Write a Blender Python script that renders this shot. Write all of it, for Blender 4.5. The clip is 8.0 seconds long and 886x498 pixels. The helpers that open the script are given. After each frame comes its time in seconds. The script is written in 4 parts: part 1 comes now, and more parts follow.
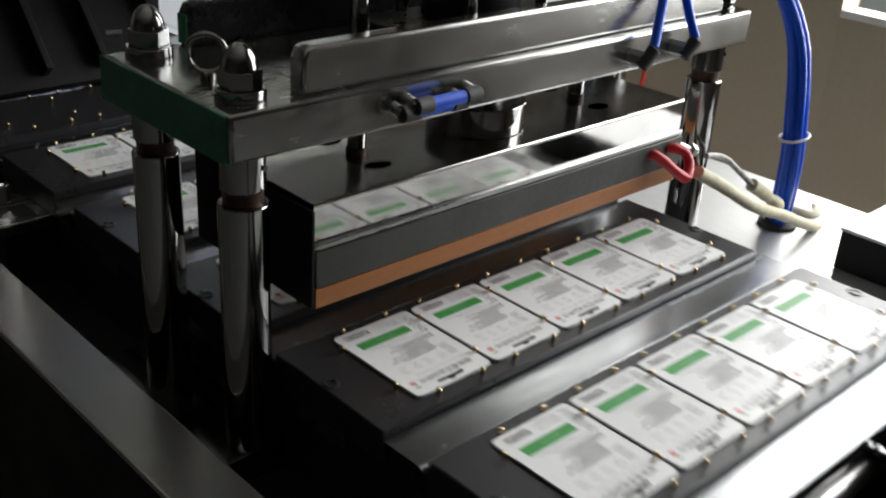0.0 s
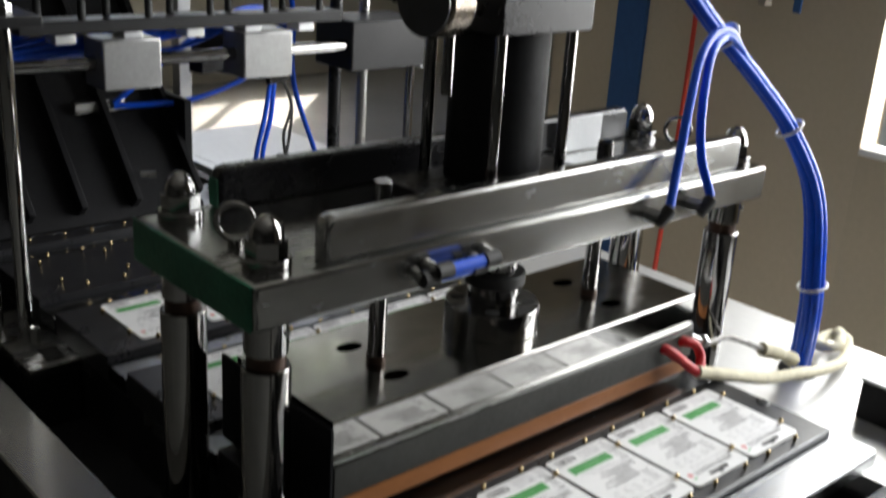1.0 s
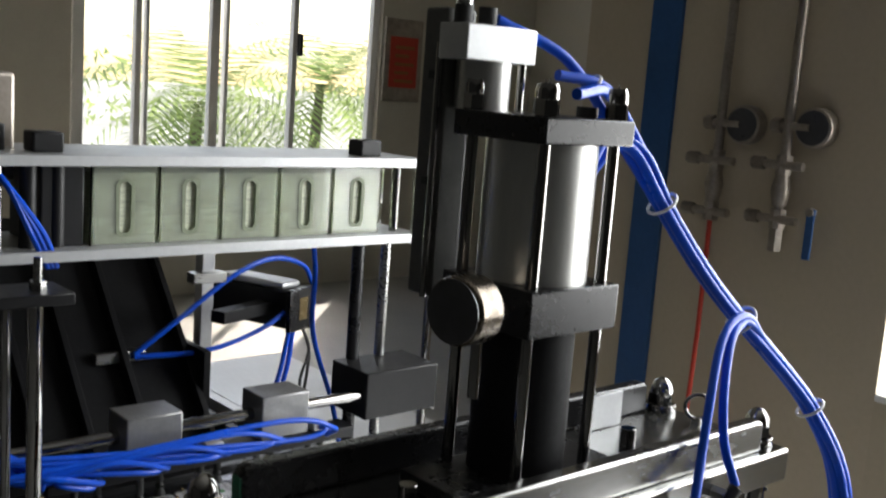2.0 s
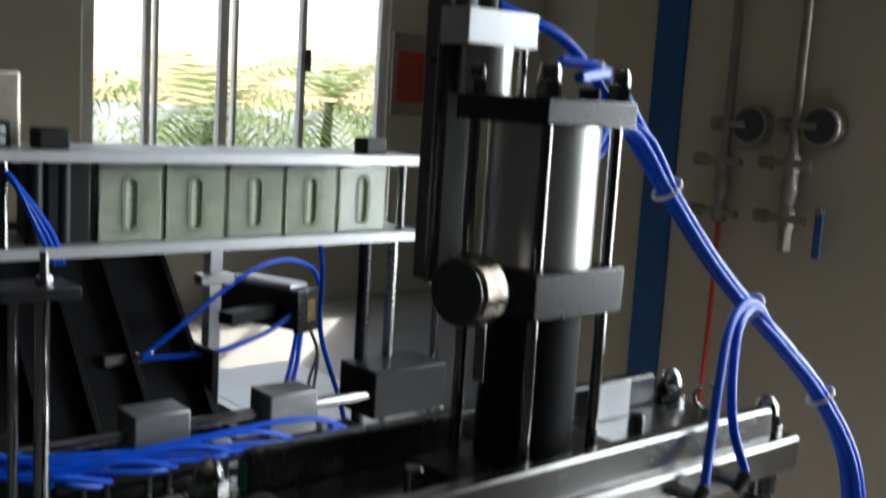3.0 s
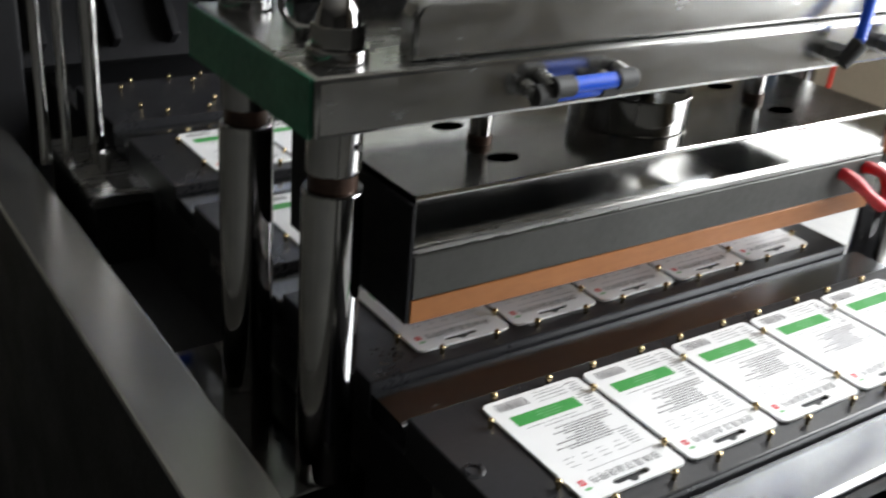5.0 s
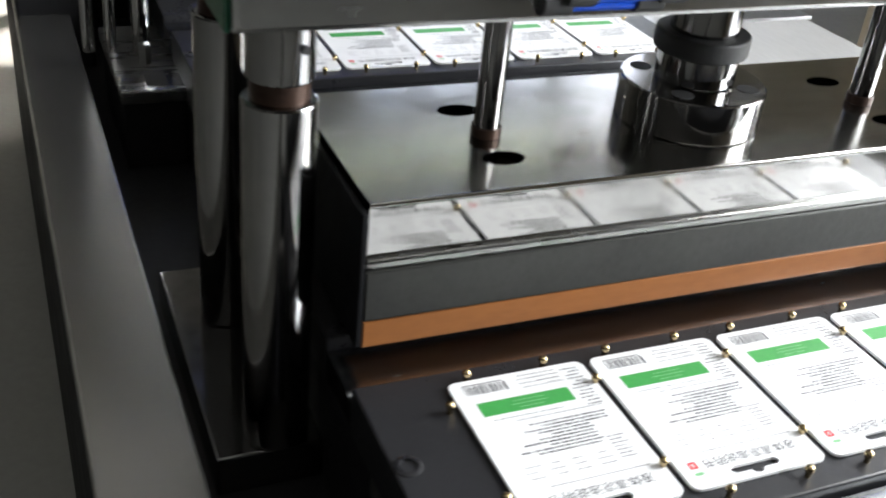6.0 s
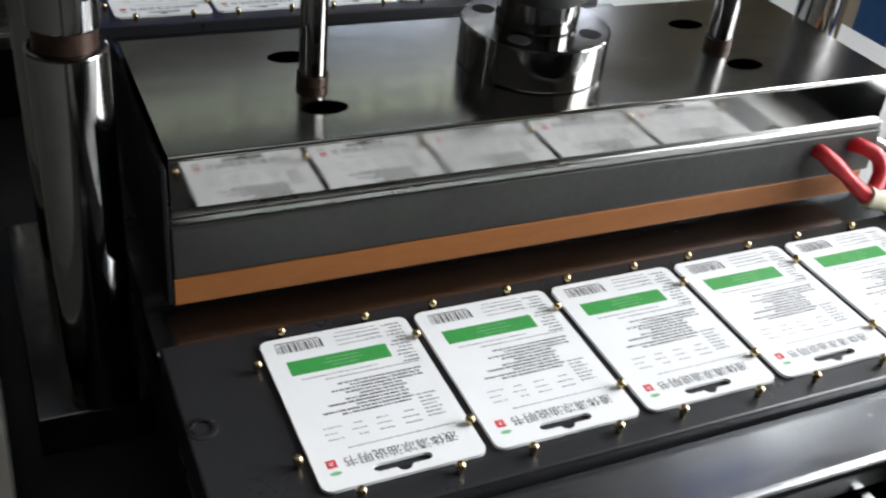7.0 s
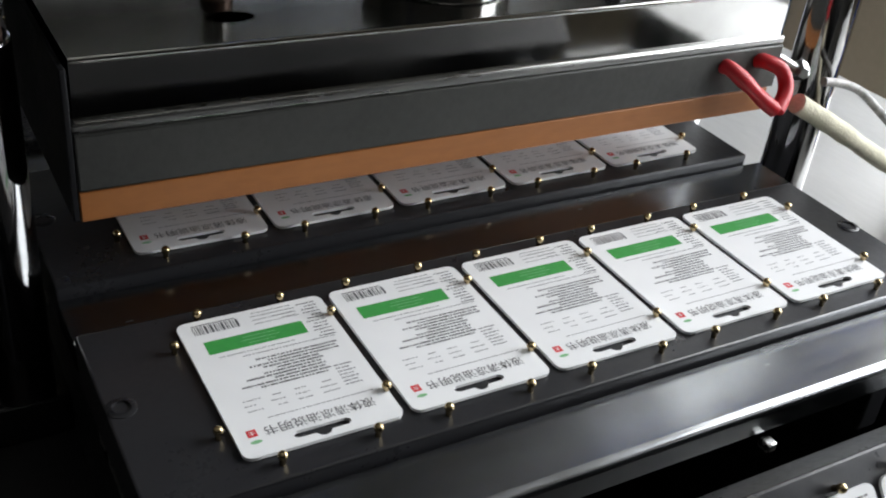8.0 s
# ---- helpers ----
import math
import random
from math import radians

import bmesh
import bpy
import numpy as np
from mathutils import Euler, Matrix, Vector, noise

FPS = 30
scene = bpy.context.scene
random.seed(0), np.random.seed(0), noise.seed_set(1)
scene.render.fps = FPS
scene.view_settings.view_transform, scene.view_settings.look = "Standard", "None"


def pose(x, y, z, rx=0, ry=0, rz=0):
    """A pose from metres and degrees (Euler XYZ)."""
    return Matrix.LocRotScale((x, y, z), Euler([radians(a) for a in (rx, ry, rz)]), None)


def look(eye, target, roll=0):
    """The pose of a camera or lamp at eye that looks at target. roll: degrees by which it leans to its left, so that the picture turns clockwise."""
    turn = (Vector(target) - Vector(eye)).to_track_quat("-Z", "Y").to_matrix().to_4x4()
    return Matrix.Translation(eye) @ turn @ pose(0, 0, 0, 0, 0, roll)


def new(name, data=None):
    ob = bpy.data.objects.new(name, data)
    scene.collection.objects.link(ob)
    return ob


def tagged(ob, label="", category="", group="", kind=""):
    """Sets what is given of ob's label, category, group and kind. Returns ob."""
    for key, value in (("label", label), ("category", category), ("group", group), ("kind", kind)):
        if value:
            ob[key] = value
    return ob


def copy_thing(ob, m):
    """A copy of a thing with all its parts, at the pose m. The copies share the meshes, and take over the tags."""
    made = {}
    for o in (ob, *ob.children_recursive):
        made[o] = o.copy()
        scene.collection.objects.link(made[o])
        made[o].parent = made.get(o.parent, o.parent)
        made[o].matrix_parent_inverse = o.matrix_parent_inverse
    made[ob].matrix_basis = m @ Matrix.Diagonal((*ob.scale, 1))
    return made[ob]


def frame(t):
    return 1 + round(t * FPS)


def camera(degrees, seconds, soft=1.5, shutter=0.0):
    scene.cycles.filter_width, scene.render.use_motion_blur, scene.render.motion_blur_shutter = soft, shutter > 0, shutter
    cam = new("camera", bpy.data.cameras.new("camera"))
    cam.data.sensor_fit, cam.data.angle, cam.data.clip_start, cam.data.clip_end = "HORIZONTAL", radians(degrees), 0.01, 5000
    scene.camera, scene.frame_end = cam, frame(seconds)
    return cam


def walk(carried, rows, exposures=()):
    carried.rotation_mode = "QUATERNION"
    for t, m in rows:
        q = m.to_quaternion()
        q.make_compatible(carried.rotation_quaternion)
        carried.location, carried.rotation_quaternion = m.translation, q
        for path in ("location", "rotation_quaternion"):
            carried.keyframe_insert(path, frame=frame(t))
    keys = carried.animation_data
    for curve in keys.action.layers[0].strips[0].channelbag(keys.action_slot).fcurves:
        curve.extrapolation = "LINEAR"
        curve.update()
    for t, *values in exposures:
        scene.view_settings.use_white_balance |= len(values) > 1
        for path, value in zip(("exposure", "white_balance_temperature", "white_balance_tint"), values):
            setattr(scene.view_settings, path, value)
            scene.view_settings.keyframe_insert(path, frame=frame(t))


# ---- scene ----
cam = camera(46.3, 8.0, soft=2.0, shutter=0.4)
PATH = [
    (0, (-0.564, -0.65, 1.452), (0.703, 0.631, 0.585), 3.8),
    (0.5, (-0.558, -0.665, 1.471), (0.703, 0.652, 0.65), 4.5),
    (1, (-0.562, -0.652, 1.509), (0.715, 0.73, 0.833), 3.7),
    (1.5, (-0.565, -0.626, 1.58), (0.756, 0.799, 1.105), 5.0),
    (1.7, (-0.565, -0.613, 1.604), (0.761, 0.83, 1.207), 5.0),
    (2.8, (-0.593, -0.651, 1.622), (0.679, 0.874, 1.387), 2.9),
    (3, (-0.565, -0.629, 1.579), (0.732, 0.867, 1.298), 3.5),
    (3.5, (-0.556, -0.628, 1.537), (0.758, 0.812, 1.092), 3.5),
    (4, (-0.53, -0.606, 1.478), (0.74, 0.818, 0.878), 2.7),
    (4.5, (-0.505, -0.592, 1.425), (0.711, 0.814, 0.687), 3.5),
    (5, (-0.434, -0.539, 1.375), (0.614, 0.923, 0.501), 5.0),
    (5.2, (-0.43, -0.526, 1.368), (0.552, 0.954, 0.447), 5.9),
    (6.3, (-0.177, -0.471, 1.31), (0.52, 1.092, 0.276), 5.7),
    (6.5, (-0.165, -0.48, 1.308), (0.53, 1.079, 0.267), 5.6),
    (7, (-0.132, -0.497, 1.328), (0.634, 0.975, 0.213), 6.8),
    (7.5, (-0.142, -0.527, 1.308), (0.729, 0.936, 0.259), 6.0),
    (8, (-0.139, -0.534, 1.311), (0.77, 0.901, 0.254), 6.6),
]
EXPOSURES = [(0, 0.6, 6850, 11), (1.0, 0.8, 6850, 11), (1.7, 0.75, 6900, 11), (2.8, 0.42, 6350, 9), (3.0, 0.42, 6350, 9), (3.5, 0.9, 6250, 9), (4.0, 1.0, 6250, 9), (4.5, 1.22, 6450, 10), (5.2, 1.52, 6750, 11), (6.3, 1.87, 6550, 11), (6.6, 1.82, 6550, 11), (7.0, 1.25, 6550, 11), (7.5, 0.95, 6550, 11), (8, 0.85, 6550, 11)]
walk(cam, [(t, look(eye, target, roll)) for t, eye, target, roll in PATH], EXPOSURES)

from mathutils.geometry import tessellate_polygon

# ---- light ----
SUN_EL, SUN_AZ = 40.0, 45.0   # the sun stands behind the rear window, a little to the right
world = bpy.data.worlds.new("world")
scene.world = world
world.use_nodes = True
wn = world.node_tree
sky = wn.nodes.new("ShaderNodeTexSky")
sky.sky_type, sky.sun_disc = "NISHITA", False
sky.sun_elevation, sky.sun_rotation = radians(SUN_EL), radians(SUN_AZ)
wn.links.new(sky.outputs[0], wn.nodes["Background"].inputs[0])
wn.nodes["Background"].inputs[1].default_value = 0.15
sun = new("sun", bpy.data.lights.new("sun", "SUN"))
sun.data.energy, sun.data.angle, sun.data.color = 5.0, radians(0.6), (1.0, 0.94, 0.85)
sun_way = Vector((math.sin(radians(SUN_AZ)) * math.cos(radians(SUN_EL)), math.cos(radians(SUN_AZ)) * math.cos(radians(SUN_EL)), math.sin(radians(SUN_EL))))
sun.matrix_world = look(sun_way * 30, (0, 0, 0))


def window_light(name, eye, target, w, h, watts, colour):
    lamp = new(name, bpy.data.lights.new(name, "AREA"))
    lamp.data.shape, lamp.data.size, lamp.data.size_y = "RECTANGLE", w, h
    lamp.data.energy, lamp.data.color = watts, colour
    lamp.matrix_world = look(eye, target)
    return lamp


window_light("window_light_right", (1.985, -0.44, 1.90), (0.0, -0.44, 1.90), 1.9, 1.94, 72, (0.93, 0.97, 1.0))


# ---- materials ----
def nodes_of(m):
    return m.node_tree.nodes, m.node_tree.links


def mat(name, base, rough=0.5, metal=0.0, vary=0.15, scale=12.0, grain=120.0, bump=0.05, stretch=(1, 1, 1), coat=0.0, rough_vary=0.1, random=0.0):
    """A surface with stains at one scale and grain at a finer one, in object space."""
    m = bpy.data.materials.new(name)
    m.use_nodes = True
    n, l = nodes_of(m)
    b = n["Principled BSDF"]
    co = n.new("ShaderNodeTexCoord")
    mp = n.new("ShaderNodeMapping")
    mp.inputs["Scale"].default_value = stretch
    l.new(co.outputs["Object"], mp.inputs[0])
    big, fine = n.new("ShaderNodeTexNoise"), n.new("ShaderNodeTexNoise")
    big.inputs["Scale"].default_value, big.inputs["Detail"].default_value = scale, 5
    fine.inputs["Scale"].default_value, fine.inputs["Detail"].default_value = grain, 3
    for t in (big, fine):
        l.new(mp.outputs[0], t.inputs["Vector"])
    mix = n.new("ShaderNodeMix")
    mix.data_type = "RGBA"
    mix.inputs["A"].default_value = (*[min(1, c * (1 + vary)) for c in base], 1)
    mix.inputs["B"].default_value = (*[c * (1 - vary) for c in base], 1)
    blend = n.new("ShaderNodeMath")
    blend.operation = "MULTIPLY_ADD"
    blend.inputs[1].default_value, blend.inputs[2].default_value = 0.35, 0.0
    l.new(fine.outputs[0], blend.inputs[0])
    add = n.new("ShaderNodeMath")
    add.operation = "MULTIPLY_ADD"
    add.inputs[1].default_value = 0.65
    l.new(big.outputs[0], add.inputs[0])
    l.new(blend.outputs[0], add.inputs[2])
    ramp = n.new("ShaderNodeMapRange")
    ramp.inputs["From Min"].default_value, ramp.inputs["From Max"].default_value = 0.32, 0.68
    l.new(add.outputs[0], ramp.inputs["Value"])
    l.new(ramp.outputs[0], mix.inputs["Factor"])
    if random:
        info, hsv = n.new("ShaderNodeObjectInfo"), n.new("ShaderNodeHueSaturation")
        rr = n.new("ShaderNodeMapRange")
        rr.inputs["To Min"].default_value, rr.inputs["To Max"].default_value = 1 - random, 1 + random
        l.new(info.outputs["Random"], rr.inputs["Value"])
        l.new(rr.outputs[0], hsv.inputs["Value"])
        l.new(mix.outputs["Result"], hsv.inputs["Color"])
        l.new(hsv.outputs[0], b.inputs["Base Color"])
    else:
        l.new(mix.outputs["Result"], b.inputs["Base Color"])
    rg = n.new("ShaderNodeMapRange")
    rg.inputs["To Min"].default_value, rg.inputs["To Max"].default_value = max(0.02, rough - rough_vary * 0.5), min(1, rough + rough_vary)
    l.new(ramp.outputs[0], rg.inputs["Value"])
    l.new(rg.outputs[0], b.inputs["Roughness"])
    b.inputs["Metallic"].default_value = metal
    b.inputs["Coat Weight"].default_value = coat
    if bump:
        bp = n.new("ShaderNodeBump")
        bp.inputs["Strength"].default_value, bp.inputs["Distance"].default_value = bump, 0.002
        l.new(fine.outputs[0], bp.inputs["Height"])
        l.new(bp.outputs[0], b.inputs["Normal"])
    return m


STEEL = mat("brushed_steel", (0.40, 0.40, 0.39), 0.26, 1.0, 0.12, 9, 160, 0.05, (0.15, 1, 1))
PLATEN = mat("ground_steel", (0.40, 0.40, 0.39), 0.20, 1.0, 0.15, 8, 90, 0.03, (0.4, 1, 1), rough_vary=0.12)
MIRROR = mat("polished_steel", (0.46, 0.455, 0.44), 0.055, 1.0, 0.12, 14, 60, 0.012, rough_vary=0.06)
GROUNDTOP = mat("lapped_steel_top", (0.42, 0.41, 0.385), 0.15, 1.0, 0.16, 7, 60, 0.02, (0.5, 1, 1), rough_vary=0.12)
DARKMIRROR = mat("oily_polished_steel", (0.13, 0.13, 0.13), 0.10, 1.0, 0.35, 14, 60, 0.02, rough_vary=0.1)
CHROME = mat("hard_chrome", (0.30, 0.295, 0.29), 0.09, 1.0, 0.06, 20, 80, 0.01, rough_vary=0.05)
RUST = mat("oily_rusted_steel", (0.06, 0.034, 0.024), 0.4, 0.6, 0.4, 60, 200, 0.1)
PLATE = mat("hard_anodised_plate", (0.020, 0.020, 0.022), 0.30, 0.1, 0.2, 10, 220, 0.04, rough_vary=0.12)
STRIP = mat("satin_steel_strip", (0.30, 0.31, 0.32), 0.22, 1.0, 0.1, 8, 120, 0.03, (0.15, 1, 1), rough_vary=0.12)
HEATER = mat("cast_grey_heater_block", (0.056, 0.056, 0.052), 0.46, 0.55, 0.18, 14, 180, 0.1)
COPPER = mat("tan_insulating_board", (0.31, 0.115, 0.032), 0.42, 0.1, 0.16, 20, 240, 0.05, (0.3, 1, 1))
BRASS = mat("brass_pin", (0.47, 0.37, 0.21), 0.2, 1.0, 0.15, 80, 200, 0.0)
BLACK = mat("black_painted_steel", (0.010, 0.010, 0.011), 0.42, 0.0, 0.25, 12, 160, 0.06)
BLACKGLOSS = mat("black_oxide_block", (0.014, 0.014, 0.016), 0.26, 0.2, 0.25, 16, 140, 0.05)
BLACK.node_tree.nodes["Principled BSDF"].inputs["Specular IOR Level"].default_value = 0.3
BLACKMATT = mat("matt_black_paint", (0.009, 0.009, 0.010), 0.55, 0.0, 0.3, 9, 140, 0.06)
BLACKMATT.node_tree.nodes["Principled BSDF"].inputs["Specular IOR Level"].default_value = 0.12
RUBBER = mat("black_rubber", (0.02, 0.02, 0.02), 0.6, 0.0, 0.2, 30, 200, 0.08)
ALU = mat("pale_aluminium", (0.62, 0.62, 0.60), 0.35, 0.85, 0.1, 10, 140, 0.05, (1, 1, 0.2))
ALUWHITE = mat("silver_anodised_block", (0.55, 0.56, 0.57), 0.38, 0.5, 0.08, 14, 160, 0.05)
GREEN = mat("green_painted_edge", (0.006, 0.115, 0.06), 0.45, 0.0, 0.3, 16, 140, 0.12)
BLUE = mat("blue_polyurethane_hose", (0.002, 0.075, 0.58), 0.30, 0.0, 0.14, 20, 90, 0.03)
BLUE.node_tree.nodes["Principled BSDF"].inputs["Specular IOR Level"].default_value = 0.3
BLUEPAINT = mat("blue_enamel", (0.018, 0.085, 0.24), 0.5, 0.0, 0.15, 5, 70, 0.05)
RED = mat("red_sleeve", (0.50, 0.012, 0.02), 0.38, 0.0, 0.15, 60, 160, 0.08)
REDHOSE = mat("red_hose", (0.50, 0.04, 0.02), 0.35, 0.0, 0.1, 30, 90, 0.02)
BRONZED = mat("browned_chrome", (0.17, 0.145, 0.12), 0.24, 1.0, 0.3, 30, 120, 0.05)
BLOCK = mat("grey_machined_block", (0.28, 0.28, 0.28), 0.36, 0.7, 0.15, 18, 160, 0.06)
BRAID = mat("grey_braided_lead", (0.26, 0.25, 0.24), 0.5, 0.6, 0.35, 120, 420, 0.6)
INKBOLD = mat("black_print", (0.06, 0.06, 0.065), 0.5, 0.0, 0.3, 300, 900, 0.0)
CREAM = mat("cream_fibre_sleeve", (0.60, 0.56, 0.42), 0.8, 0.0, 0.14, 90, 400, 0.5)
TIE = mat("white_nylon_tie", (0.75, 0.75, 0.72), 0.4, 0.0, 0.05, 40, 90, 0.0)
CARD = mat("white_coated_card", (0.80, 0.80, 0.80), 0.30, 0.0, 0.025, 14, 26, 0.30, random=0.03)
INKGREEN = mat("green_print", (0.04, 0.29, 0.06), 0.4, 0.0, 0.08, 60, 300, 0.0)
INKGREY = mat("grey_print", (0.22, 0.22, 0.23), 0.5, 0.0, 0.3, 300, 900, 0.0)
INKDARK = mat("dark_print", (0.07, 0.07, 0.075), 0.5, 0.0, 0.2, 300, 900, 0.0)
INKPALE = mat("pale_green_print", (0.20, 0.46, 0.22), 0.5, 0.0, 0.2, 300, 900, 0.0)
INKRED = mat("red_print", (0.62, 0.03, 0.04), 0.5, 0.0, 0.1, 200, 900, 0.0)
CARDEDGE = mat("stacked_card_edges", (0.66, 0.69, 0.55), 0.7, 0.0, 0.34, 40, 90, 0.3, (0.5, 0.15, 5))
GUIDE = mat("pale_translucent_guide", (0.78, 0.82, 0.74), 0.12, 0.0, 0.12, 25, 120, 0.05, (1, 1, 0.2), coat=0.5)
GUIDE.node_tree.nodes["Principled BSDF"].inputs["Transmission Weight"].default_value = 0.8
GUIDE.node_tree.nodes["Principled BSDF"].inputs["IOR"].default_value = 1.2
SLOTRIM = mat("dark_slot_rim", (0.20, 0.23, 0.15), 0.5, 0.0, 0.2, 60, 200, 0.1)
WALL = mat("beige_wall_paint", (0.47, 0.40, 0.30), 0.8, 0.0, 0.06, 1.5, 60, 0.08)
WALLPALE = mat("pale_wall_paint", (0.56, 0.53, 0.46), 0.8, 0.0, 0.06, 1.5, 60, 0.08)
CEILPAINT = mat("pale_ceiling_paint", (0.52, 0.51, 0.48), 0.85, 0.0, 0.08, 1.5, 60, 0.08)
# for unseen walls: the hall's dimness is put into this dark colour
WALLSHADE = mat("unseen_wall_shade", (0.09, 0.088, 0.084), 0.85, 0.0, 0.08, 1.5, 60, 0.08)
FLOOR = mat("worn_floor_coating", (0.30, 0.30, 0.285), 0.35, 0.0, 0.1, 1.5, 50, 0.04)
WHITEPAINT = mat("white_window_paint", (0.75, 0.75, 0.74), 0.4, 0.0, 0.06, 5, 90, 0.03)
TABLE = mat("stainless_table_sheet", (0.66, 0.66, 0.65), 0.42, 0.75, 0.08, 4, 140, 0.05, (1, 0.2, 1))
COVER = mat("stainless_cover_strip", (0.43, 0.425, 0.41), 0.26, 0.95, 0.03, 4, 140, 0.0, (1, 0.15, 1), rough_vary=0.0)
PVC = mat("dark_gauge_face", (0.05, 0.05, 0.055), 0.3, 0.0, 0.2, 30, 90, 0.02, coat=0.5)
TANK = mat("dull_grey_tank_paint", (0.085, 0.085, 0.08), 0.5, 0.2, 0.2, 12, 120, 0.06)
GALV = mat("stained_galvanised_pipe", (0.34, 0.30, 0.26), 0.4, 0.8, 0.25, 20, 120, 0.08)
LEAF = mat("palm_leaf", (0.14, 0.22, 0.07), 0.5, 0.0, 0.3, 3, 40, 0.0)
ln, ll = nodes_of(LEAF)
thin, both = ln.new("ShaderNodeBsdfTranslucent"), ln.new("ShaderNodeMixShader")
thin.inputs[0].default_value = (0.46, 0.58, 0.22, 1)
both.inputs[0].default_value = 0.5
ll.new(ln["Principled BSDF"].outputs[0], both.inputs[1])
ll.new(thin.outputs[0], both.inputs[2])
ll.new(both.outputs[0], ln["Material Output"].inputs[0])
BARK = mat("palm_bark", (0.16, 0.13, 0.09), 0.8, 0.0, 0.3, 4, 40, 0.3)
GRASS = mat("sunlit_ground", (0.46, 0.46, 0.42), 0.9, 0.0, 0.3, 0.4, 8, 0.2)


def glass(name, colour=(1, 1, 1), rough=0.02):
    m = bpy.data.materials.new(name)
    m.use_nodes = True
    b = m.node_tree.nodes["Principled BSDF"]
    b.inputs["Base Color"].default_value = (*colour, 1)
    b.inputs["Transmission Weight"].default_value = 1.0
    b.inputs["Roughness"].default_value = rough
    b.inputs["IOR"].default_value = 1.1
    return m


GLASS = glass("window_glass")
ACRYL = glass("clear_acrylic", (0.94, 0.97, 0.92), 0.04)

# ---- mesh helpers ----
BASE = {}


def thing(name, base, label, category, group="", kind=""):
    ob = new(name)
    ob.empty_display_size = 0.02
    ob.location = base
    BASE[ob] = Vector(base)
    return tagged(ob, label, category, group, kind)


def finish(bm, material, smooth=False):
    if smooth:
        for f in bm.faces:
            f.smooth = True
        for e in bm.edges:
            if len(e.link_faces) == 2 and e.calc_face_angle(0) > radians(38):
                e.smooth = False
    me = bpy.data.meshes.new("mesh")
    bm.to_mesh(me)
    bm.free()
    for m in material if isinstance(material, (list, tuple)) else [material]:
        me.materials.append(m)
    return me


def part(name, bm, material, parent, label="", smooth=True):
    """One mesh object under a thing or a part; bm is in world metres."""
    base = BASE[parent]
    bmesh.ops.translate(bm, verts=bm.verts, vec=-base)
    me = finish(bm, material, smooth)
    me.name = name
    ob = new(name, me)
    ob.parent = parent
    BASE[ob] = base
    return tagged(ob, label)


def single(name, bm, material, label, category, kind="", smooth=True, group=""):
    """A thing that is one mesh, with its origin at its lowest middle."""
    zs = [v.co.z for v in bm.verts]
    c = sum((v.co for v in bm.verts), Vector()) / len(bm.verts)
    base = Vector((c.x, c.y, min(zs)))
    bmesh.ops.translate(bm, verts=bm.verts, vec=-base)
    me = finish(bm, material, smooth)
    me.name = name
    ob = new(name, me)
    ob.location = base
    BASE[ob] = base
    return tagged(ob, label, category, group, kind)


def box(a, b, bevel=0.0, bm=None, seg=2):
    own = bmesh.new()
    bmesh.ops.create_cube(own, size=1)
    c, s = [(p + q) / 2 for p, q in zip(a, b)], [abs(q - p) for p, q in zip(a, b)]
    for v in own.verts:
        v.co = Vector([c[i] + v.co[i] * s[i] for i in range(3)])
    if bevel:
        bmesh.ops.bevel(own, geom=own.edges[:], offset=bevel, segments=seg, affect="EDGES", profile=0.5)
        crease(own)
    return merge(bm, own)


def crease(own):
    """Keep the broad flat faces flat where they meet a rounded edge."""
    own.normal_update()
    for e in own.edges:
        if any(max(abs(c) for c in f.normal) > 0.999 for f in e.link_faces):
            e.smooth = False


def merge(bm, own, m=None):
    if m is not None:
        bmesh.ops.transform(own, matrix=m, verts=own.verts)
    if bm is None:
        return own
    me = bpy.data.meshes.new("tmp")
    own.to_mesh(me)
    own.free()
    bm.from_mesh(me)
    bpy.data.meshes.remove(me)
    return bm


def rod(a, b, r, seg=24, bm=None, r2=None, bevel=0.0):
    own = bmesh.new()
    a, b = Vector(a), Vector(b)
    bmesh.ops.create_cone(own, segments=seg, radius1=r, radius2=r if r2 is None else r2, depth=(b - a).length, cap_ends=True)
    if bevel:
        rim = [e for e in own.edges if len(e.link_faces) == 2 and abs(e.verts[0].co.z - e.verts[1].co.z) < 1e-6]
        bmesh.ops.bevel(own, geom=rim, offset=bevel, segments=2, affect="EDGES", profile=0.5)
        for e in own.edges:
            if abs(e.verts[0].co.z - e.verts[1].co.z) < 1e-6:
                e.smooth = False
    m = Matrix.Translation((a + b) / 2) @ (b - a).to_track_quat("Z", "Y").to_matrix().to_4x4()
    return merge(bm, own, m)


def lathe(profile, centre, seg=32, bm=None, m=None):
    """Spin (radius, height) pairs about the upright line through centre."""
    own = bmesh.new()
    rings = []
    for r, z in profile:
        if r < 1e-6:
            rings.append([own.verts.new((0, 0, z))])
        else:
            rings.append([own.verts.new((r * math.cos(2 * math.pi * i / seg), r * math.sin(2 * math.pi * i / seg), z)) for i in range(seg)])
    for p, q in zip(rings, rings[1:]):
        for i in range(seg):
            j = (i + 1) % seg
            f = [p[i % len(p)], p[j % len(p)], q[j % len(q)], q[i % len(q)]]
            f = list(dict.fromkeys(f))
            if len(f) > 2:
                own.faces.new(f)
    bmesh.ops.recalc_face_normals(own, faces=own.faces)
    return merge(bm, own, Matrix.Translation(centre) @ (m or Matrix()))


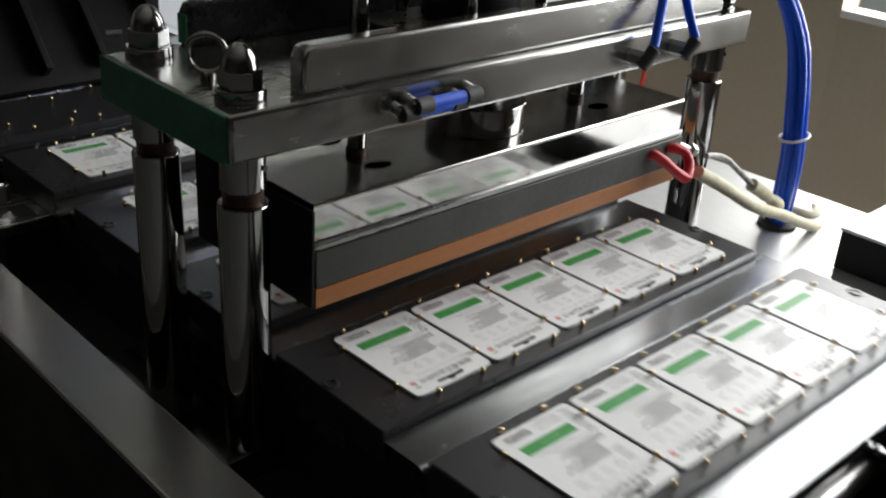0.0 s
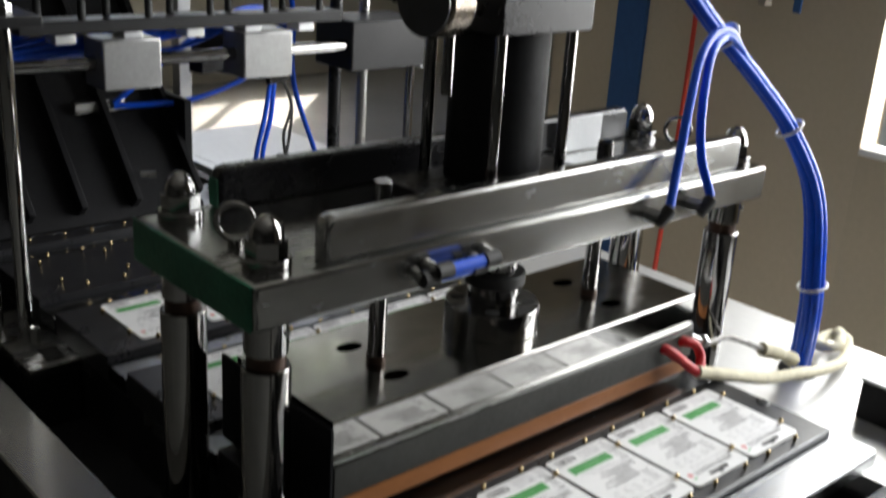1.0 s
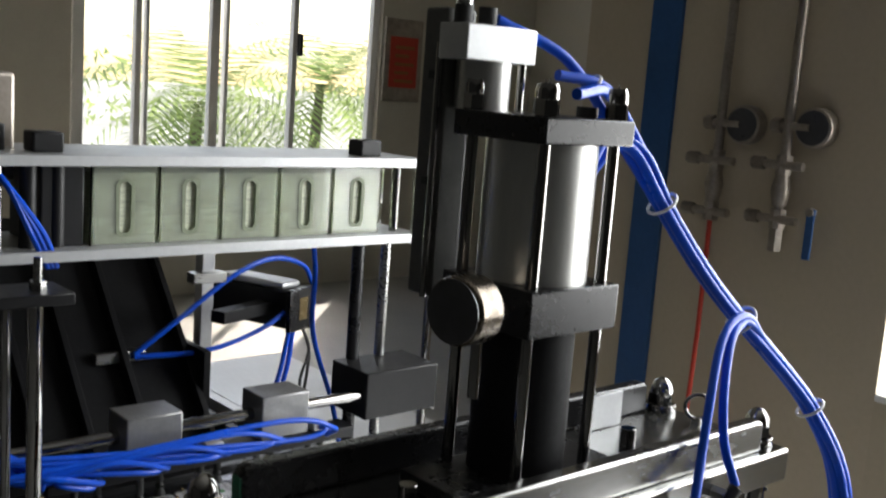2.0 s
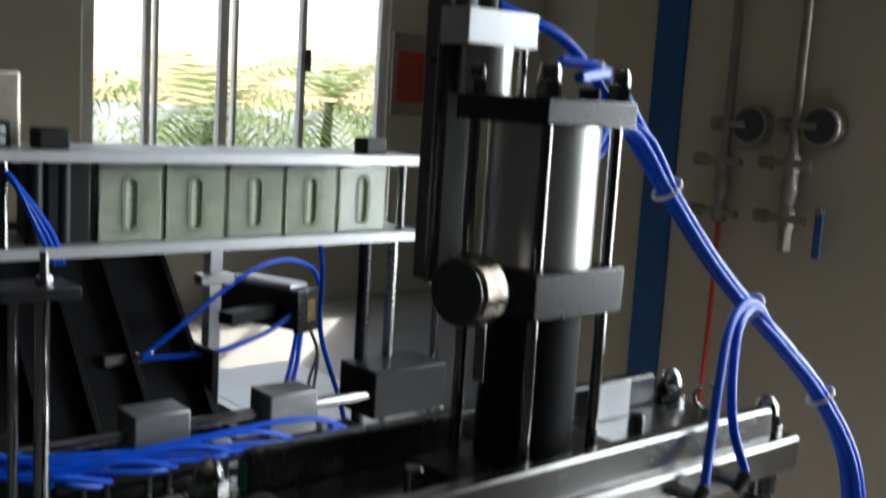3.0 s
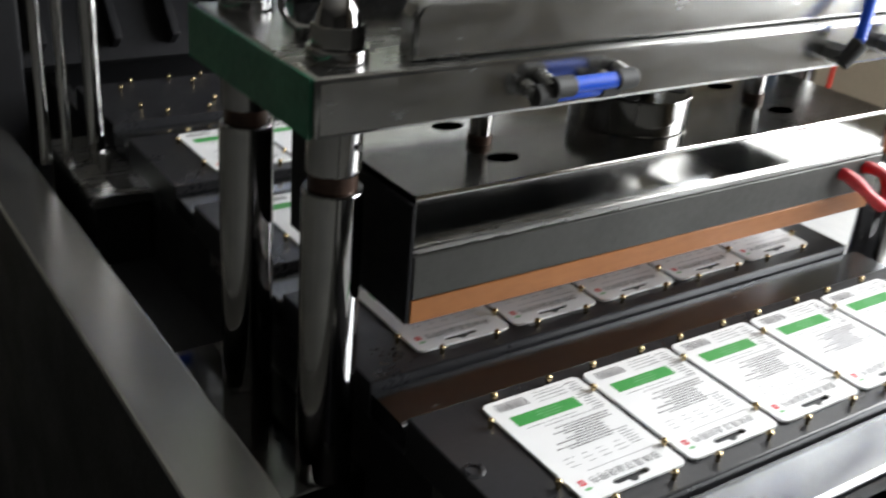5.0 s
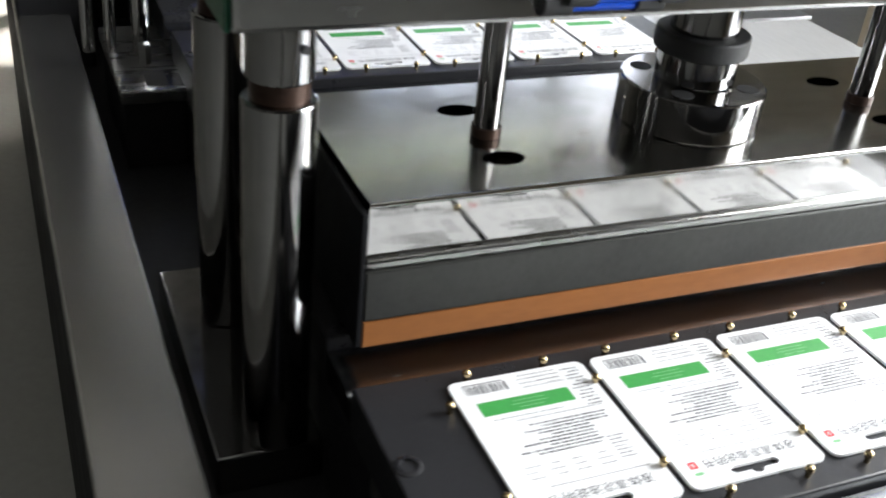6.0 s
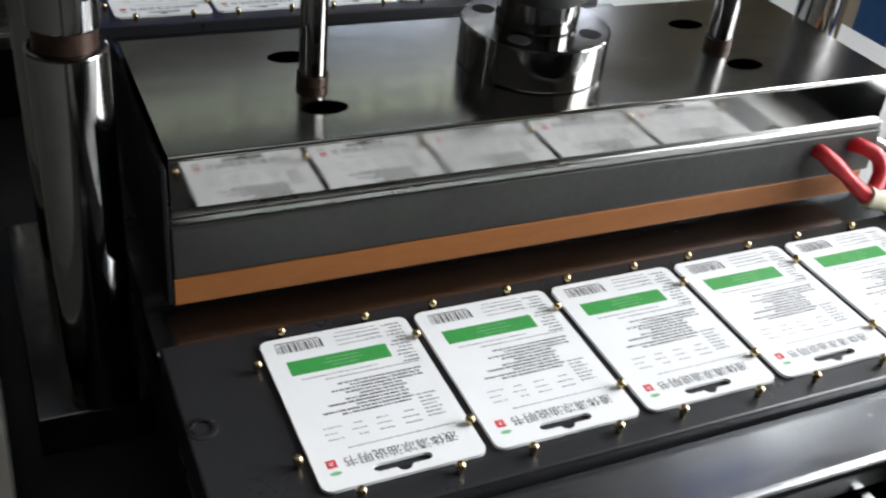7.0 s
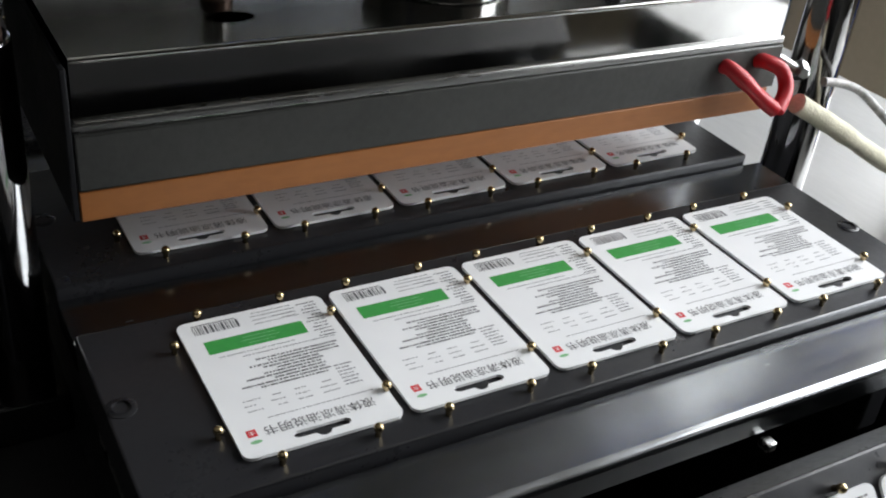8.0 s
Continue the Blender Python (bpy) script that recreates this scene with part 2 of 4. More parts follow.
def ring(centre, r, tube, m=None, seg=32, bm=None):
    own = bmesh.new()
    loops = []
    for i in range(seg):
        a = 2 * math.pi * i / seg
        loops.append([own.verts.new(((r + tube * math.cos(b)) * math.cos(a), (r + tube * math.cos(b)) * math.sin(a), tube * math.sin(b))) for b in [2 * math.pi * k / 10 for k in range(10)]])
    for i in range(seg):
        p, q = loops[i], loops[(i + 1) % seg]
        for k in range(10):
            own.faces.new((p[k], q[k], q[(k + 1) % 10], p[(k + 1) % 10]))
    return merge(bm, own, Matrix.Translation(centre) @ (m or Matrix()))


def smooth_path(points, steps=8):
    pts = [Vector(p) for p in points]
    ext = [pts[0] * 2 - pts[1]] + pts + [pts[-1] * 2 - pts[-2]]
    out = []
    for i in range(1, len(ext) - 2):
        p0, p1, p2, p3 = ext[i - 1:i + 3]
        for k in range(steps):
            t = k / steps
            out.append(0.5 * (2 * p1 + (p2 - p0) * t + (2 * p0 - 5 * p1 + 4 * p2 - p3) * t * t + (3 * p1 - p0 - 3 * p2 + p3) * t ** 3))
    return out + [pts[-1]]


def tube(points, r, seg=12, bm=None, steps=8, wobble=0.0):
    """A round hose along a smooth line."""
    line = smooth_path(points, steps)
    own = bmesh.new()
    rings, side = [], None
    for i, p in enumerate(line):
        d = (line[min(i + 1, len(line) - 1)] - line[max(i - 1, 0)]).normalized()
        if side is None:
            side = d.orthogonal().normalized()
        side = (side - d * side.dot(d)).normalized()
        up = d.cross(side)
        rr = r * (1 + wobble * noise.noise(p * 60))
        rings.append([own.verts.new(p + (side * math.cos(a) + up * math.sin(a)) * rr) for a in [2 * math.pi * k / seg for k in range(seg)]])
    for p, q in zip(rings, rings[1:]):
        for k in range(seg):
            own.faces.new((p[k], p[(k + 1) % seg], q[(k + 1) % seg], q[k]))
    own.faces.new(rings[0][::-1])
    own.faces.new(rings[-1])
    bmesh.ops.recalc_face_normals(own, faces=own.faces)
    return merge(bm, own)


def outline(points, z0, z1, bm=None, holes=()):
    """An upright prism over a flat outline."""
    own = bmesh.new()
    loops = [list(points), *[list(l) for l in holes]]
    tris = tessellate_polygon([[Vector((x, y, 0)) for x, y in l] for l in loops])
    flat_points = [p for l in loops for p in l]
    top = [own.verts.new((x, y, z1)) for x, y in flat_points]
    low = [own.verts.new((x, y, z0)) for x, y in flat_points]
    for t in tris:
        own.faces.new([top[i] for i in t])
        own.faces.new([low[i] for i in reversed(t)])
    k = 0
    for l in loops:
        n = len(l)
        for i in range(n):
            a, b = k + i, k + (i + 1) % n
            own.faces.new((top[a], top[b], low[b], low[a]))
        k += n
    bmesh.ops.recalc_face_normals(own, faces=own.faces)
    return merge(bm, own)


def round_rect(x0, y0, x1, y1, r, n=5):
    out = []
    for cx, cy, a0 in ((x1 - r, y1 - r, 0), (x0 + r, y1 - r, 90), (x0 + r, y0 + r, 180), (x1 - r, y0 + r, 270)):
        out += [(cx + r * math.cos(radians(a0 + 90 * k / n)), cy + r * math.sin(radians(a0 + 90 * k / n))) for k in range(n + 1)]
    return out


def drilled_plate(x0, y0, x1, y1, z0, z1, hx, hy, rx, ry, n=24):
    """A thick plate with oval holes at every crossing of hx and hy."""
    own = bmesh.new()
    s = max(rx, ry) * 1.25
    xs = [x0] + [v for c in hx for v in (c - s, c + s)] + [x1]
    ys = [y0] + [v for c in hy for v in (c - s, c + s)] + [y1]

    def quad(*pts):
        own.faces.new([own.verts.new(p) for p in pts])

    for i in range(len(xs) - 1):
        for j in range(len(ys) - 1):
            a, b, c, d = xs[i], xs[i + 1], ys[j], ys[j + 1]
            if i % 2 and j % 2:
                cx, cy = (a + b) / 2, (c + d) / 2
                rim = [(math.cos(2 * math.pi * (k + 0.5) / n), math.sin(2 * math.pi * (k + 0.5) / n)) for k in range(n)]
                outer = [(cx + s * u / max(abs(u), abs(v)), cy + s * v / max(abs(u), abs(v))) for u, v in rim]
                inner = [(cx + rx * u, cy + ry * v) for u, v in rim]
                for k in range(n):
                    p, q = k, (k + 1) % n
                    for z, flip in ((z1, False), (z0, True)):
                        f = [(*outer[p], z), (*outer[q], z), (*inner[q], z), (*inner[p], z)]
                        quad(*(f[::-1] if flip else f))
                    quad((*inner[p], z1), (*inner[q], z1), (*inner[q], z0), (*inner[p], z0))
                for sx, sy in ((1, 1), (-1, 1), (-1, -1), (1, -1)):
                    near = sorted(outer, key=lambda o: (o[0] - cx - sx * s) ** 2 + (o[1] - cy - sy * s) ** 2)[:2]
                    corner = (cx + sx * s, cy + sy * s)
                    cross = (near[0][0] - corner[0]) * (near[1][1] - corner[1]) - (near[0][1] - corner[1]) * (near[1][0] - corner[0])
                    tri = [corner, near[0], near[1]] if cross > 0 else [corner, near[1], near[0]]
                    if abs(cross) > 1e-12:
                        quad(*[(*p, z1) for p in tri])
            else:
                quad((a, c, z1), (b, c, z1), (b, d, z1), (a, d, z1))
                quad((a, d, z0), (b, d, z0), (b, c, z0), (a, c, z0))
    quad((x0, y0, z0), (x1, y0, z0), (x1, y0, z1), (x0, y0, z1))
    quad((x1, y0, z0), (x1, y1, z0), (x1, y1, z1), (x1, y0, z1))
    quad((x1, y1, z0), (x0, y1, z0), (x0, y1, z1), (x1, y1, z1))
    quad((x0, y1, z0), (x0, y0, z0), (x0, y0, z1), (x0, y1, z1))
    return own



# ---- the room ----
X0, Y0, P, D = 0.268, 0.181, 0.106, 0.225


def slab(name, a, b, material, label=""):
    bm = box(a, b)
    return single(name, bm, material, label or name.replace("_", " "), "structure", "structure", smooth=False)


slab("floor", (-7.0, -7.0, -0.1), (6.2, 6.0, 0.0), FLOOR, "worn grey coated workshop floor, sunlit near the window")
slab("ceiling", (-7.0, -7.0, 4.2), (6.2, 6.12, 4.3), CEILPAINT, "pale painted workshop ceiling")
# left and front walls stay out of view, dark so the chrome reflects little
slab("wall_left", (-7.1, -7.0, 0), (-7.0, 6.0, 4.2), WALLSHADE, "unseen workshop wall, darkened to keep reflections dim")
slab("wall_front", (-7.0, -7.1, 0), (1.9, -7.0, 4.2), WALLSHADE, "unseen workshop wall, darkened to keep reflections dim")
slab("wall_far", (6.2, 1.46, 0), (6.3, 6.0, 4.2), WALLPALE, "pale painted wall of the far bay")
slab("wall_return", (2.0, 1.46, 0), (6.2, 1.56, 4.2), WALLPALE, "pale painted return wall")
# rear wall, open at the window
slab("wall_rear", (-7.0, 6.0, 0), (2.027, 6.12, 4.2), WALLPALE, "pale rear wall beside the window")
slab("wall_rear_right", (4.497, 6.0, 0), (6.2, 6.12, 4.2), WALLPALE, "pale rear wall past the window")
slab("wall_rear_sill", (2.027, 6.0, 0), (4.497, 6.12, 0.70), WALLPALE, "pale rear wall under the window")
slab("wall_rear_head", (2.027, 6.0, 3.80), (4.497, 6.12, 4.2), WALLPALE, "pale rear wall over the window")
# right wall, open at the near window
slab("wall_right", (1.9, 0.515, 0), (2.0, 1.56, 4.2), WALL, "beige painted side wall carrying air pipes")
slab("wall_right_near", (1.9, -7.1, 0), (2.0, -1.42, 4.2), WALL, "beige painted side wall")
slab("wall_right_sill", (1.9, -1.42, 0), (2.0, 0.515, 0.92), WALL, "beige painted wall under the side window")
slab("wall_right_head", (1.9, -1.42, 2.90), (2.0, 0.515, 4.2), WALL, "beige painted wall over the side window")
slab("trim_blue", (1.885, 1.208, 0), (1.899, 1.312, 4.2), BLUEPAINT, "blue painted upright band on the wall")
slab("ground", (-60, 6.12, -0.3), (60, 90, -0.15), GRASS, "sunlit pale ground outside the window")


def window_rear():
    w = thing("window_1", (3.262, 6.06, 0.70), "white framed sliding window with bright daylight behind", "window", kind="structure")
    for x, wd in ((2.085, 0.08), (2.493, 0.045), (2.557, 0.025), (3.064, 0.07), (3.157, 0.03), (3.722, 0.045), (4.456, 0.06)):
        part("mullion", box((x - wd / 2, 6.03, 0.74), (x + wd / 2, 6.09, 3.76), 0.006), WHITEPAINT, w)
    part("window_sill", box((2.031, 5.97, 0.7005), (4.493, 6.1, 0.74), 0.006), WHITEPAINT, w)
    part("window_head", box((2.027, 6.03, 3.76), (4.497, 6.09, 3.80), 0.004), WHITEPAINT, w)
    part("handle", box((3.734, 5.985, 1.74), (3.763, 6.03, 1.905), 0.006), BLACK, w, "dark window latch")
    for a, b in ((2.138, 2.464), (2.575, 3.017), (3.18, 3.693), (3.751, 4.415)):
        pane = part("pane", box((a, 6.055, 0.745), (b, 6.06, 3.755)), GLASS, w, "clear glass pane")
        pane.visible_shadow = False


def window_side():
    w = thing("window_2", (1.95, -0.44, 0.90), "white framed side window, blown out by daylight", "window", kind="structure")
    for y in (-1.40, -0.75, -0.10):
        part("mullion", box((1.92, y - 0.02, 0.94), (1.96, y + 0.02, 2.87), 0.004), WHITEPAINT, w)
    part("window_sill", box((1.892, -1.42, 0.9205), (1.965, 0.514, 0.94), 0.004), WHITEPAINT, w)
    part("window_head", box((1.92, -1.42, 2.87), (1.96, 0.515, 2.90), 0.004), WHITEPAINT, w)


window_rear()
window_side()


def palm(x, y, height, seed, spread):
    rnd = random.Random(seed)
    t = thing("palm_tree", (x, y, -0.15), "feathery green palm in full sun beyond the window", "palm tree", "palms outside")
    part("trunk", rod((x, y, -0.15), (x + 0.1, y, height), 0.13, 12, r2=0.08), BARK, t)
    bm = bmesh.new()
    for k in range(30):
        az, el = rnd.uniform(0, 6.283), rnd.uniform(-0.35, 1.2)
        length = spread * rnd.uniform(0.75, 1.1)
        p, d = Vector((x + 0.1, y, height)), Vector((math.cos(az) * math.cos(el), math.sin(az) * math.cos(el), math.sin(el)))
        side = d.cross(Vector((0, 0, 1))).normalized()
        for s in range(16):
            q = p + d * length / 16
            leaf = 0.62 * math.sin(math.pi * (s + 1.5) / 18) * spread / 1.8
            for sg in (-1, 1):
                tip = p + side * sg * leaf + d * leaf * 0.5 + Vector((0, 0, -0.25 * leaf))
                bm.faces.new([bm.verts.new(v) for v in (p, p + d * 0.05, tip)])
            p, d = q, (d + Vector((0, 0, -0.11))).normalized()
    part("crown", bm, LEAF, t, smooth=False)


palm(7.6, 15.0, 1.0, 3, 2.6)
palm(11.0, 16.5, 1.4, 5, 2.8)


def bushes():
    rnd = random.Random(11)
    bm = bmesh.new()
    for k in range(1500):
        x, y = rnd.uniform(1, 26), rnd.uniform(24, 30)
        z = rnd.uniform(-0.15, 1.3 + 1.6 * noise.noise(Vector((x * 0.4, 3, 0))))
        c, s = Vector((x, y, z)), rnd.uniform(0.12, 0.3)
        a, b = Vector((rnd.uniform(-1, 1), rnd.uniform(-1, 1), rnd.uniform(-1, 1))), Vector((rnd.uniform(-1, 1), rnd.uniform(-1, 1), rnd.uniform(-1, 1)))
        bm.faces.new([bm.verts.new(v) for v in (c, c + a * s, c + b * s)])
    single("shrubs", bm, LEAF, "loose pale green shrubs in the sun", "shrubs", "stuff", smooth=False)


bushes()


def notice():
    t = thing("notice_board", (4.70, 5.99, 1.45), "grey wall board with a faded red notice", "notice board")
    part("board", box((4.51, 5.965, 1.45), (4.89, 5.995, 2.10), 0.004), GALV, t)
    part("notice", box((4.56, 5.958, 1.56), (4.84, 5.963, 1.96)), REDHOSE, t, "faded red printed notice")
    for k in range(5):
        part("print_bar", box((4.61, 5.953, 1.60 + k * 0.066), (4.80 - 0.05 * (k % 2), 5.956, 1.624 + k * 0.066)), COPPER, t)


notice()


def wall_pipes(y, low, gz, lever, red):
    t = thing("air_pipe", (1.86, y, low), "stained metal air pipe with gauge and blue valve lever" if lever else "stained metal air pipe with gauge and red hose", "air pipe", "wall pipes")
    x = 1.855
    part("pipe", rod((x, y, low + 0.02), (x, y, 4.2), 0.013), GALV, t)
    part("outlet", rod((x, y, low), (x, y, low + 0.09), 0.019, 6), GALV, t)
    g = part("gauge", rod((1.895, y - 0.068, gz), (1.852, y - 0.068, gz), 0.052, 32, bevel=0.006), GALV, t, "round pressure gauge, seen from the side")
    part("dial", rod((1.852, y - 0.068, gz), (1.849, y - 0.068, gz), 0.044, 32), PVC, g)
    part("stem", rod((x, y + 0.035, gz), (x, y - 0.06, gz), 0.011), GALV, t)
    part("union", rod((x, y + 0.045, gz), (x, y + 0.02, gz), 0.02, 6), GALV, t)
    for dz in (0.10, 0.24):
        part("tee", rod((x, y, gz - dz - 0.025), (x, y, gz - dz + 0.025), 0.021, 8), GALV, t)
        part("cross_bar", rod((x - 0.01, y - 0.06, gz - dz), (x - 0.01, y + 0.07, gz - dz), 0.011), GALV, t)
        part("valve_nut", rod((x - 0.01, y + 0.05, gz - dz), (x - 0.01, y + 0.085, gz - dz), 0.017, 6), GALV, t)
    part("valve_body", lathe([(0, -0.04), (0.018, -0.04), (0.026, 0), (0.018, 0.04), (0, 0.04)], (x, y, gz - 0.165), 16), GALV, t)
    if lever:
        part("lever", box((1.845, y - 0.107, gz - 0.332), (1.852, y - 0.084, gz - 0.201), 0.003), BLUEPAINT, t, "blue coated valve lever")
        part("lever_nut", rod((1.86, y - 0.095, gz - 0.21), (1.838, y - 0.095, gz - 0.21), 0.011, 6), GALV, t)
    if red:
        part("red_hose", tube([(x, y, low), (x - 0.005, y - 0.005, low - 0.2), (x - 0.06, y - 0.04, 0.9), (x - 0.2, y - 0.12, 0.45), (x - 0.3, y - 0.2, 0.01)], 0.007), REDHOSE, t, "thin red air hose")


wall_pipes(1.019, 1.32, 1.567, False, True)
wall_pipes(0.815, 1.25, 1.574, True, False)

# ---- machine bed ----


def machine_bed():
    t = thing("machine_bed", (0.25, 0.6, 0.0), "long packing machine bed with black sides and a stainless table", "machine bed")
    part("side_panel", box((-0.213, -0.75, 0.0), (-0.203, 2.4, 0.832), 0.001), BLACKMATT, t, "black side panel")
    part("side_panel", box((0.66, -0.75, 0.0), (0.67, 2.4, 0.775), 0.001), BLACKMATT, t, "black side panel")
    part("end_panel", box((-0.203, -0.75, 0.0), (0.66, -0.74, 0.62), 0.001), BLACK, t)
    part("end_panel", box((-0.203, 2.39, 0.0), (0.66, 2.4, 0.8), 0.001), BLACK, t)
    part("cover_strip", box((-0.217, -0.75, 0.832), (-0.149, 2.4, 0.840), 0.0025), COVER, t, "brushed stainless cover strip")
    part("cover_lip", box((-0.154, -0.75, 0.79), (-0.150, 2.4, 0.832)), COVER, t)
    part("deck", box((-0.203, -0.02, 0.74), (0.66, 2.39, 0.765), 0.001), BLACK, t, "oily black inner deck")
    part("chain_rail", box((-0.052, -0.16, 0.765), (-0.03, 2.3, 0.858), 0.002), BLACK, t)
    part("chain_rail", box((0.52, -0.16, 0.765), (0.542, 2.3, 0.858), 0.002), BLACK, t)
    part("drive_shaft", rod((-0.145, -0.30, 0.735), (0.66, -0.30, 0.735), 0.02), STEEL, t)
    for x in (-0.041, 0.531):
        part("sprocket", rod((x - 0.008, -0.30, 0.735), (x + 0.008, -0.30, 0.735), 0.09, 18), BLACK, t)
    # post base slabs
    part("base_slab", box((-0.131, 0.080, 0.765), (-0.040, 0.338, 0.80), 0.002), DARKMIRROR, t, "polished steel base slab under the posts")
    part("base_slab", box((0.615, 0.080, 0.765), (0.70, 0.338, 0.80), 0.002), DARKMIRROR, t, "polished steel base slab under the posts")
    part("table_top", box((0.702, -0.44, 0.79), (1.06, 1.9, 0.80), 0.003), TABLE, t, "bright stainless table sheet")
    part("table_edge", box((0.672, 0.35, 0.76), (0.702, 1.9, 0.80), 0.002), TABLE, t)
    part("table_edge", box((0.672, -0.34, 0.76), (0.702, 0.04, 0.80), 0.002), TABLE, t)
    part("table_skirt", box((1.04, -0.44, 0.0), (1.055, 1.9, 0.79), 0.002), TABLE, t)
    return t


machine_bed()


def outlet_box():
    t = thing("outlet_box", (0.93, -0.25, 0.80), "black sided box on the table, its lit top coloured white", "outlet box")
    part("case", box((0.815, -0.43, 0.80), (1.045, -0.072, 0.860), 0.003), BLACK, t)
    # the daylight on the box top is put in as white colour
    part("lid", box((0.813, -0.432, 0.860), (1.047, -0.070, 0.865), 0.002), WHITEPAINT, t, "box top, white for the daylight on it")


outlet_box()

# ---- index motion ----
CYCLE, GO, STOP = 4.35, 3.85, 4.62


def travelled(t):
    """Pitches moved since just before the clip's first stop."""
    n = 0.0
    for k in (-1, 0, 1):
        u = min(1, max(0, (t - GO - k * CYCLE) / (STOP - GO)))
        u = min(1, max(0, 0.75 * u + 0.25 * (3 * u * u - 2 * u ** 3))) if 0 < u < 1 else u
        n += u
    return n


def slot_pose(s):
    """Pose of a carrier s pitches behind the unloading place; past it the chain turns down over the sprocket."""
    if s >= -0.65:
        return pose(0, s * D, 0.9)
    u = (-0.65 - s)
    if s >= -1:
        u /= 0.35
        e = u * u * (3 - 2 * u)
        return pose(0, -0.146 - 0.151 * u, 0.9 + 0.030 * math.sin(u * math.pi) * 0.6 + 0.012 * u, 48 * e)
    u = min(1, -1 - s)
    return pose(0, -0.297 - 0.105 * u, 0.912 - 0.20 * u, 48 + 80 * u)


TIMES = sorted({round(0.1 * k, 2) for k in range(0, 5)} | {round(3.8 + 0.05 * k, 2) for k in range(0, 18)} | {0.0, 8.0})


def carrier_rows(k):
    """Rows of the carrier that rests k pitches behind the unloading place during the first stop."""
    return [(t, slot_pose(k + 1 - travelled(t))) for t in TIMES]


def make_pin(bm=None):
    return lathe([(0, -0.004), (0.0019, -0.004), (0.0019, 0.0036), (0.0027, 0.0046), (0.0032, 0.0064), (0.0028, 0.0081), (0.0017, 0.0092), (0, 0.0096)], (0, 0, 0), 12, bm)


PIN_MESH = finish(make_pin(), BRASS, True)
PIN_MESH.name = "locating_pin"
STUD_MESH = finish(lathe([(0, -0.002), (0.0092, -0.002), (0.0092, 0.0007), (0.0076, 0.0014), (0.0056, 0.0014), (0.0052, -0.001), (0, -0.001)], (0, 0, 0), 16), BLACKGLOSS, True)
STUD_MESH.name = "cap_screw"


def pin_places():
    out = []
    for i in range(5):
        x = i * P
        out += [(x + 0.020, 0.0055), (x + 0.077, 0.0055), (x + 0.023, -0.1385), (x + 0.082, -0.1385)]
    for i in range(6):
        out += [(i * P - 0.003, -0.022), (i * P - 0.003, -0.106)]
    return out


def carrier():
    t = thing("card_carrier", (0, 0, 0), "black anodised carrier plate with brass pins and steel strip", "carrier plate", "carrier plates on the chain")
    part("mould_plate", box((-0.055, -0.150, -0.040), (0.572, 0.0185, -0.0028), 0.0018), PLATE, t, "black hard-anodised plate")
    st = box((-0.055, -0.2040, -0.034), (0.588, -0.1525, -0.0125), 0.0)
    front = [e for e in st.edges if all(abs(v.co.y + 0.2040) < 1e-4 and abs(v.co.z + 0.0125) < 1e-4 for v in e.verts)]
    bmesh.ops.bevel(st, geom=front, offset=0.006, segments=4, affect="EDGES", profile=0.5)
    crease(st)
    part("front_strip", st, STRIP, t, "smooth steel strip with a rounded edge")
    for x in (-0.041, 0.531):
        part("chain_lug", box((x - 0.012, -0.09, -0.06), (x + 0.012, -0.02, -0.038), 0.002), STEEL, t)
    part("strip_clip", box((0.335, -0.213, -0.046), (0.344, -0.203, -0.039), 0.0015), STEEL, t, "small pale metal clip")
    for x, y in pin_places():
        o = new("locating_pin", PIN_MESH)
        o.parent, o.location = t, (x, y, -0.003)
    for x in (-0.0455, 0.562):
        o = new("cap_screw", STUD_MESH)
        o.parent, o.location = t, (x, -0.060, -0.003)
    return t


def text_mesh(body, size, material):
    """Flat letters in the built-in font, centred, lying face up."""
    cu = bpy.data.curves.new("lettering", "FONT")
    cu.body, cu.size, cu.align_x, cu.align_y = body, size, "CENTER", "CENTER"
    tmp = new("lettering", cu)
    bpy.context.view_layer.update()
    me = bpy.data.meshes.new_from_object(tmp.evaluated_get(bpy.context.evaluated_depsgraph_get()))
    bpy.data.objects.remove(tmp)
    bpy.data.curves.remove(cu)
    me.materials.clear()
    me.materials.append(material)
    return me


def flat(bm, x0, y0, x1, y1, z=0.0001):
    bm.faces.new([bm.verts.new((x, y, z)) for x, y in ((x0, y0), (x1, y0), (x1, y1), (x0, y1))])


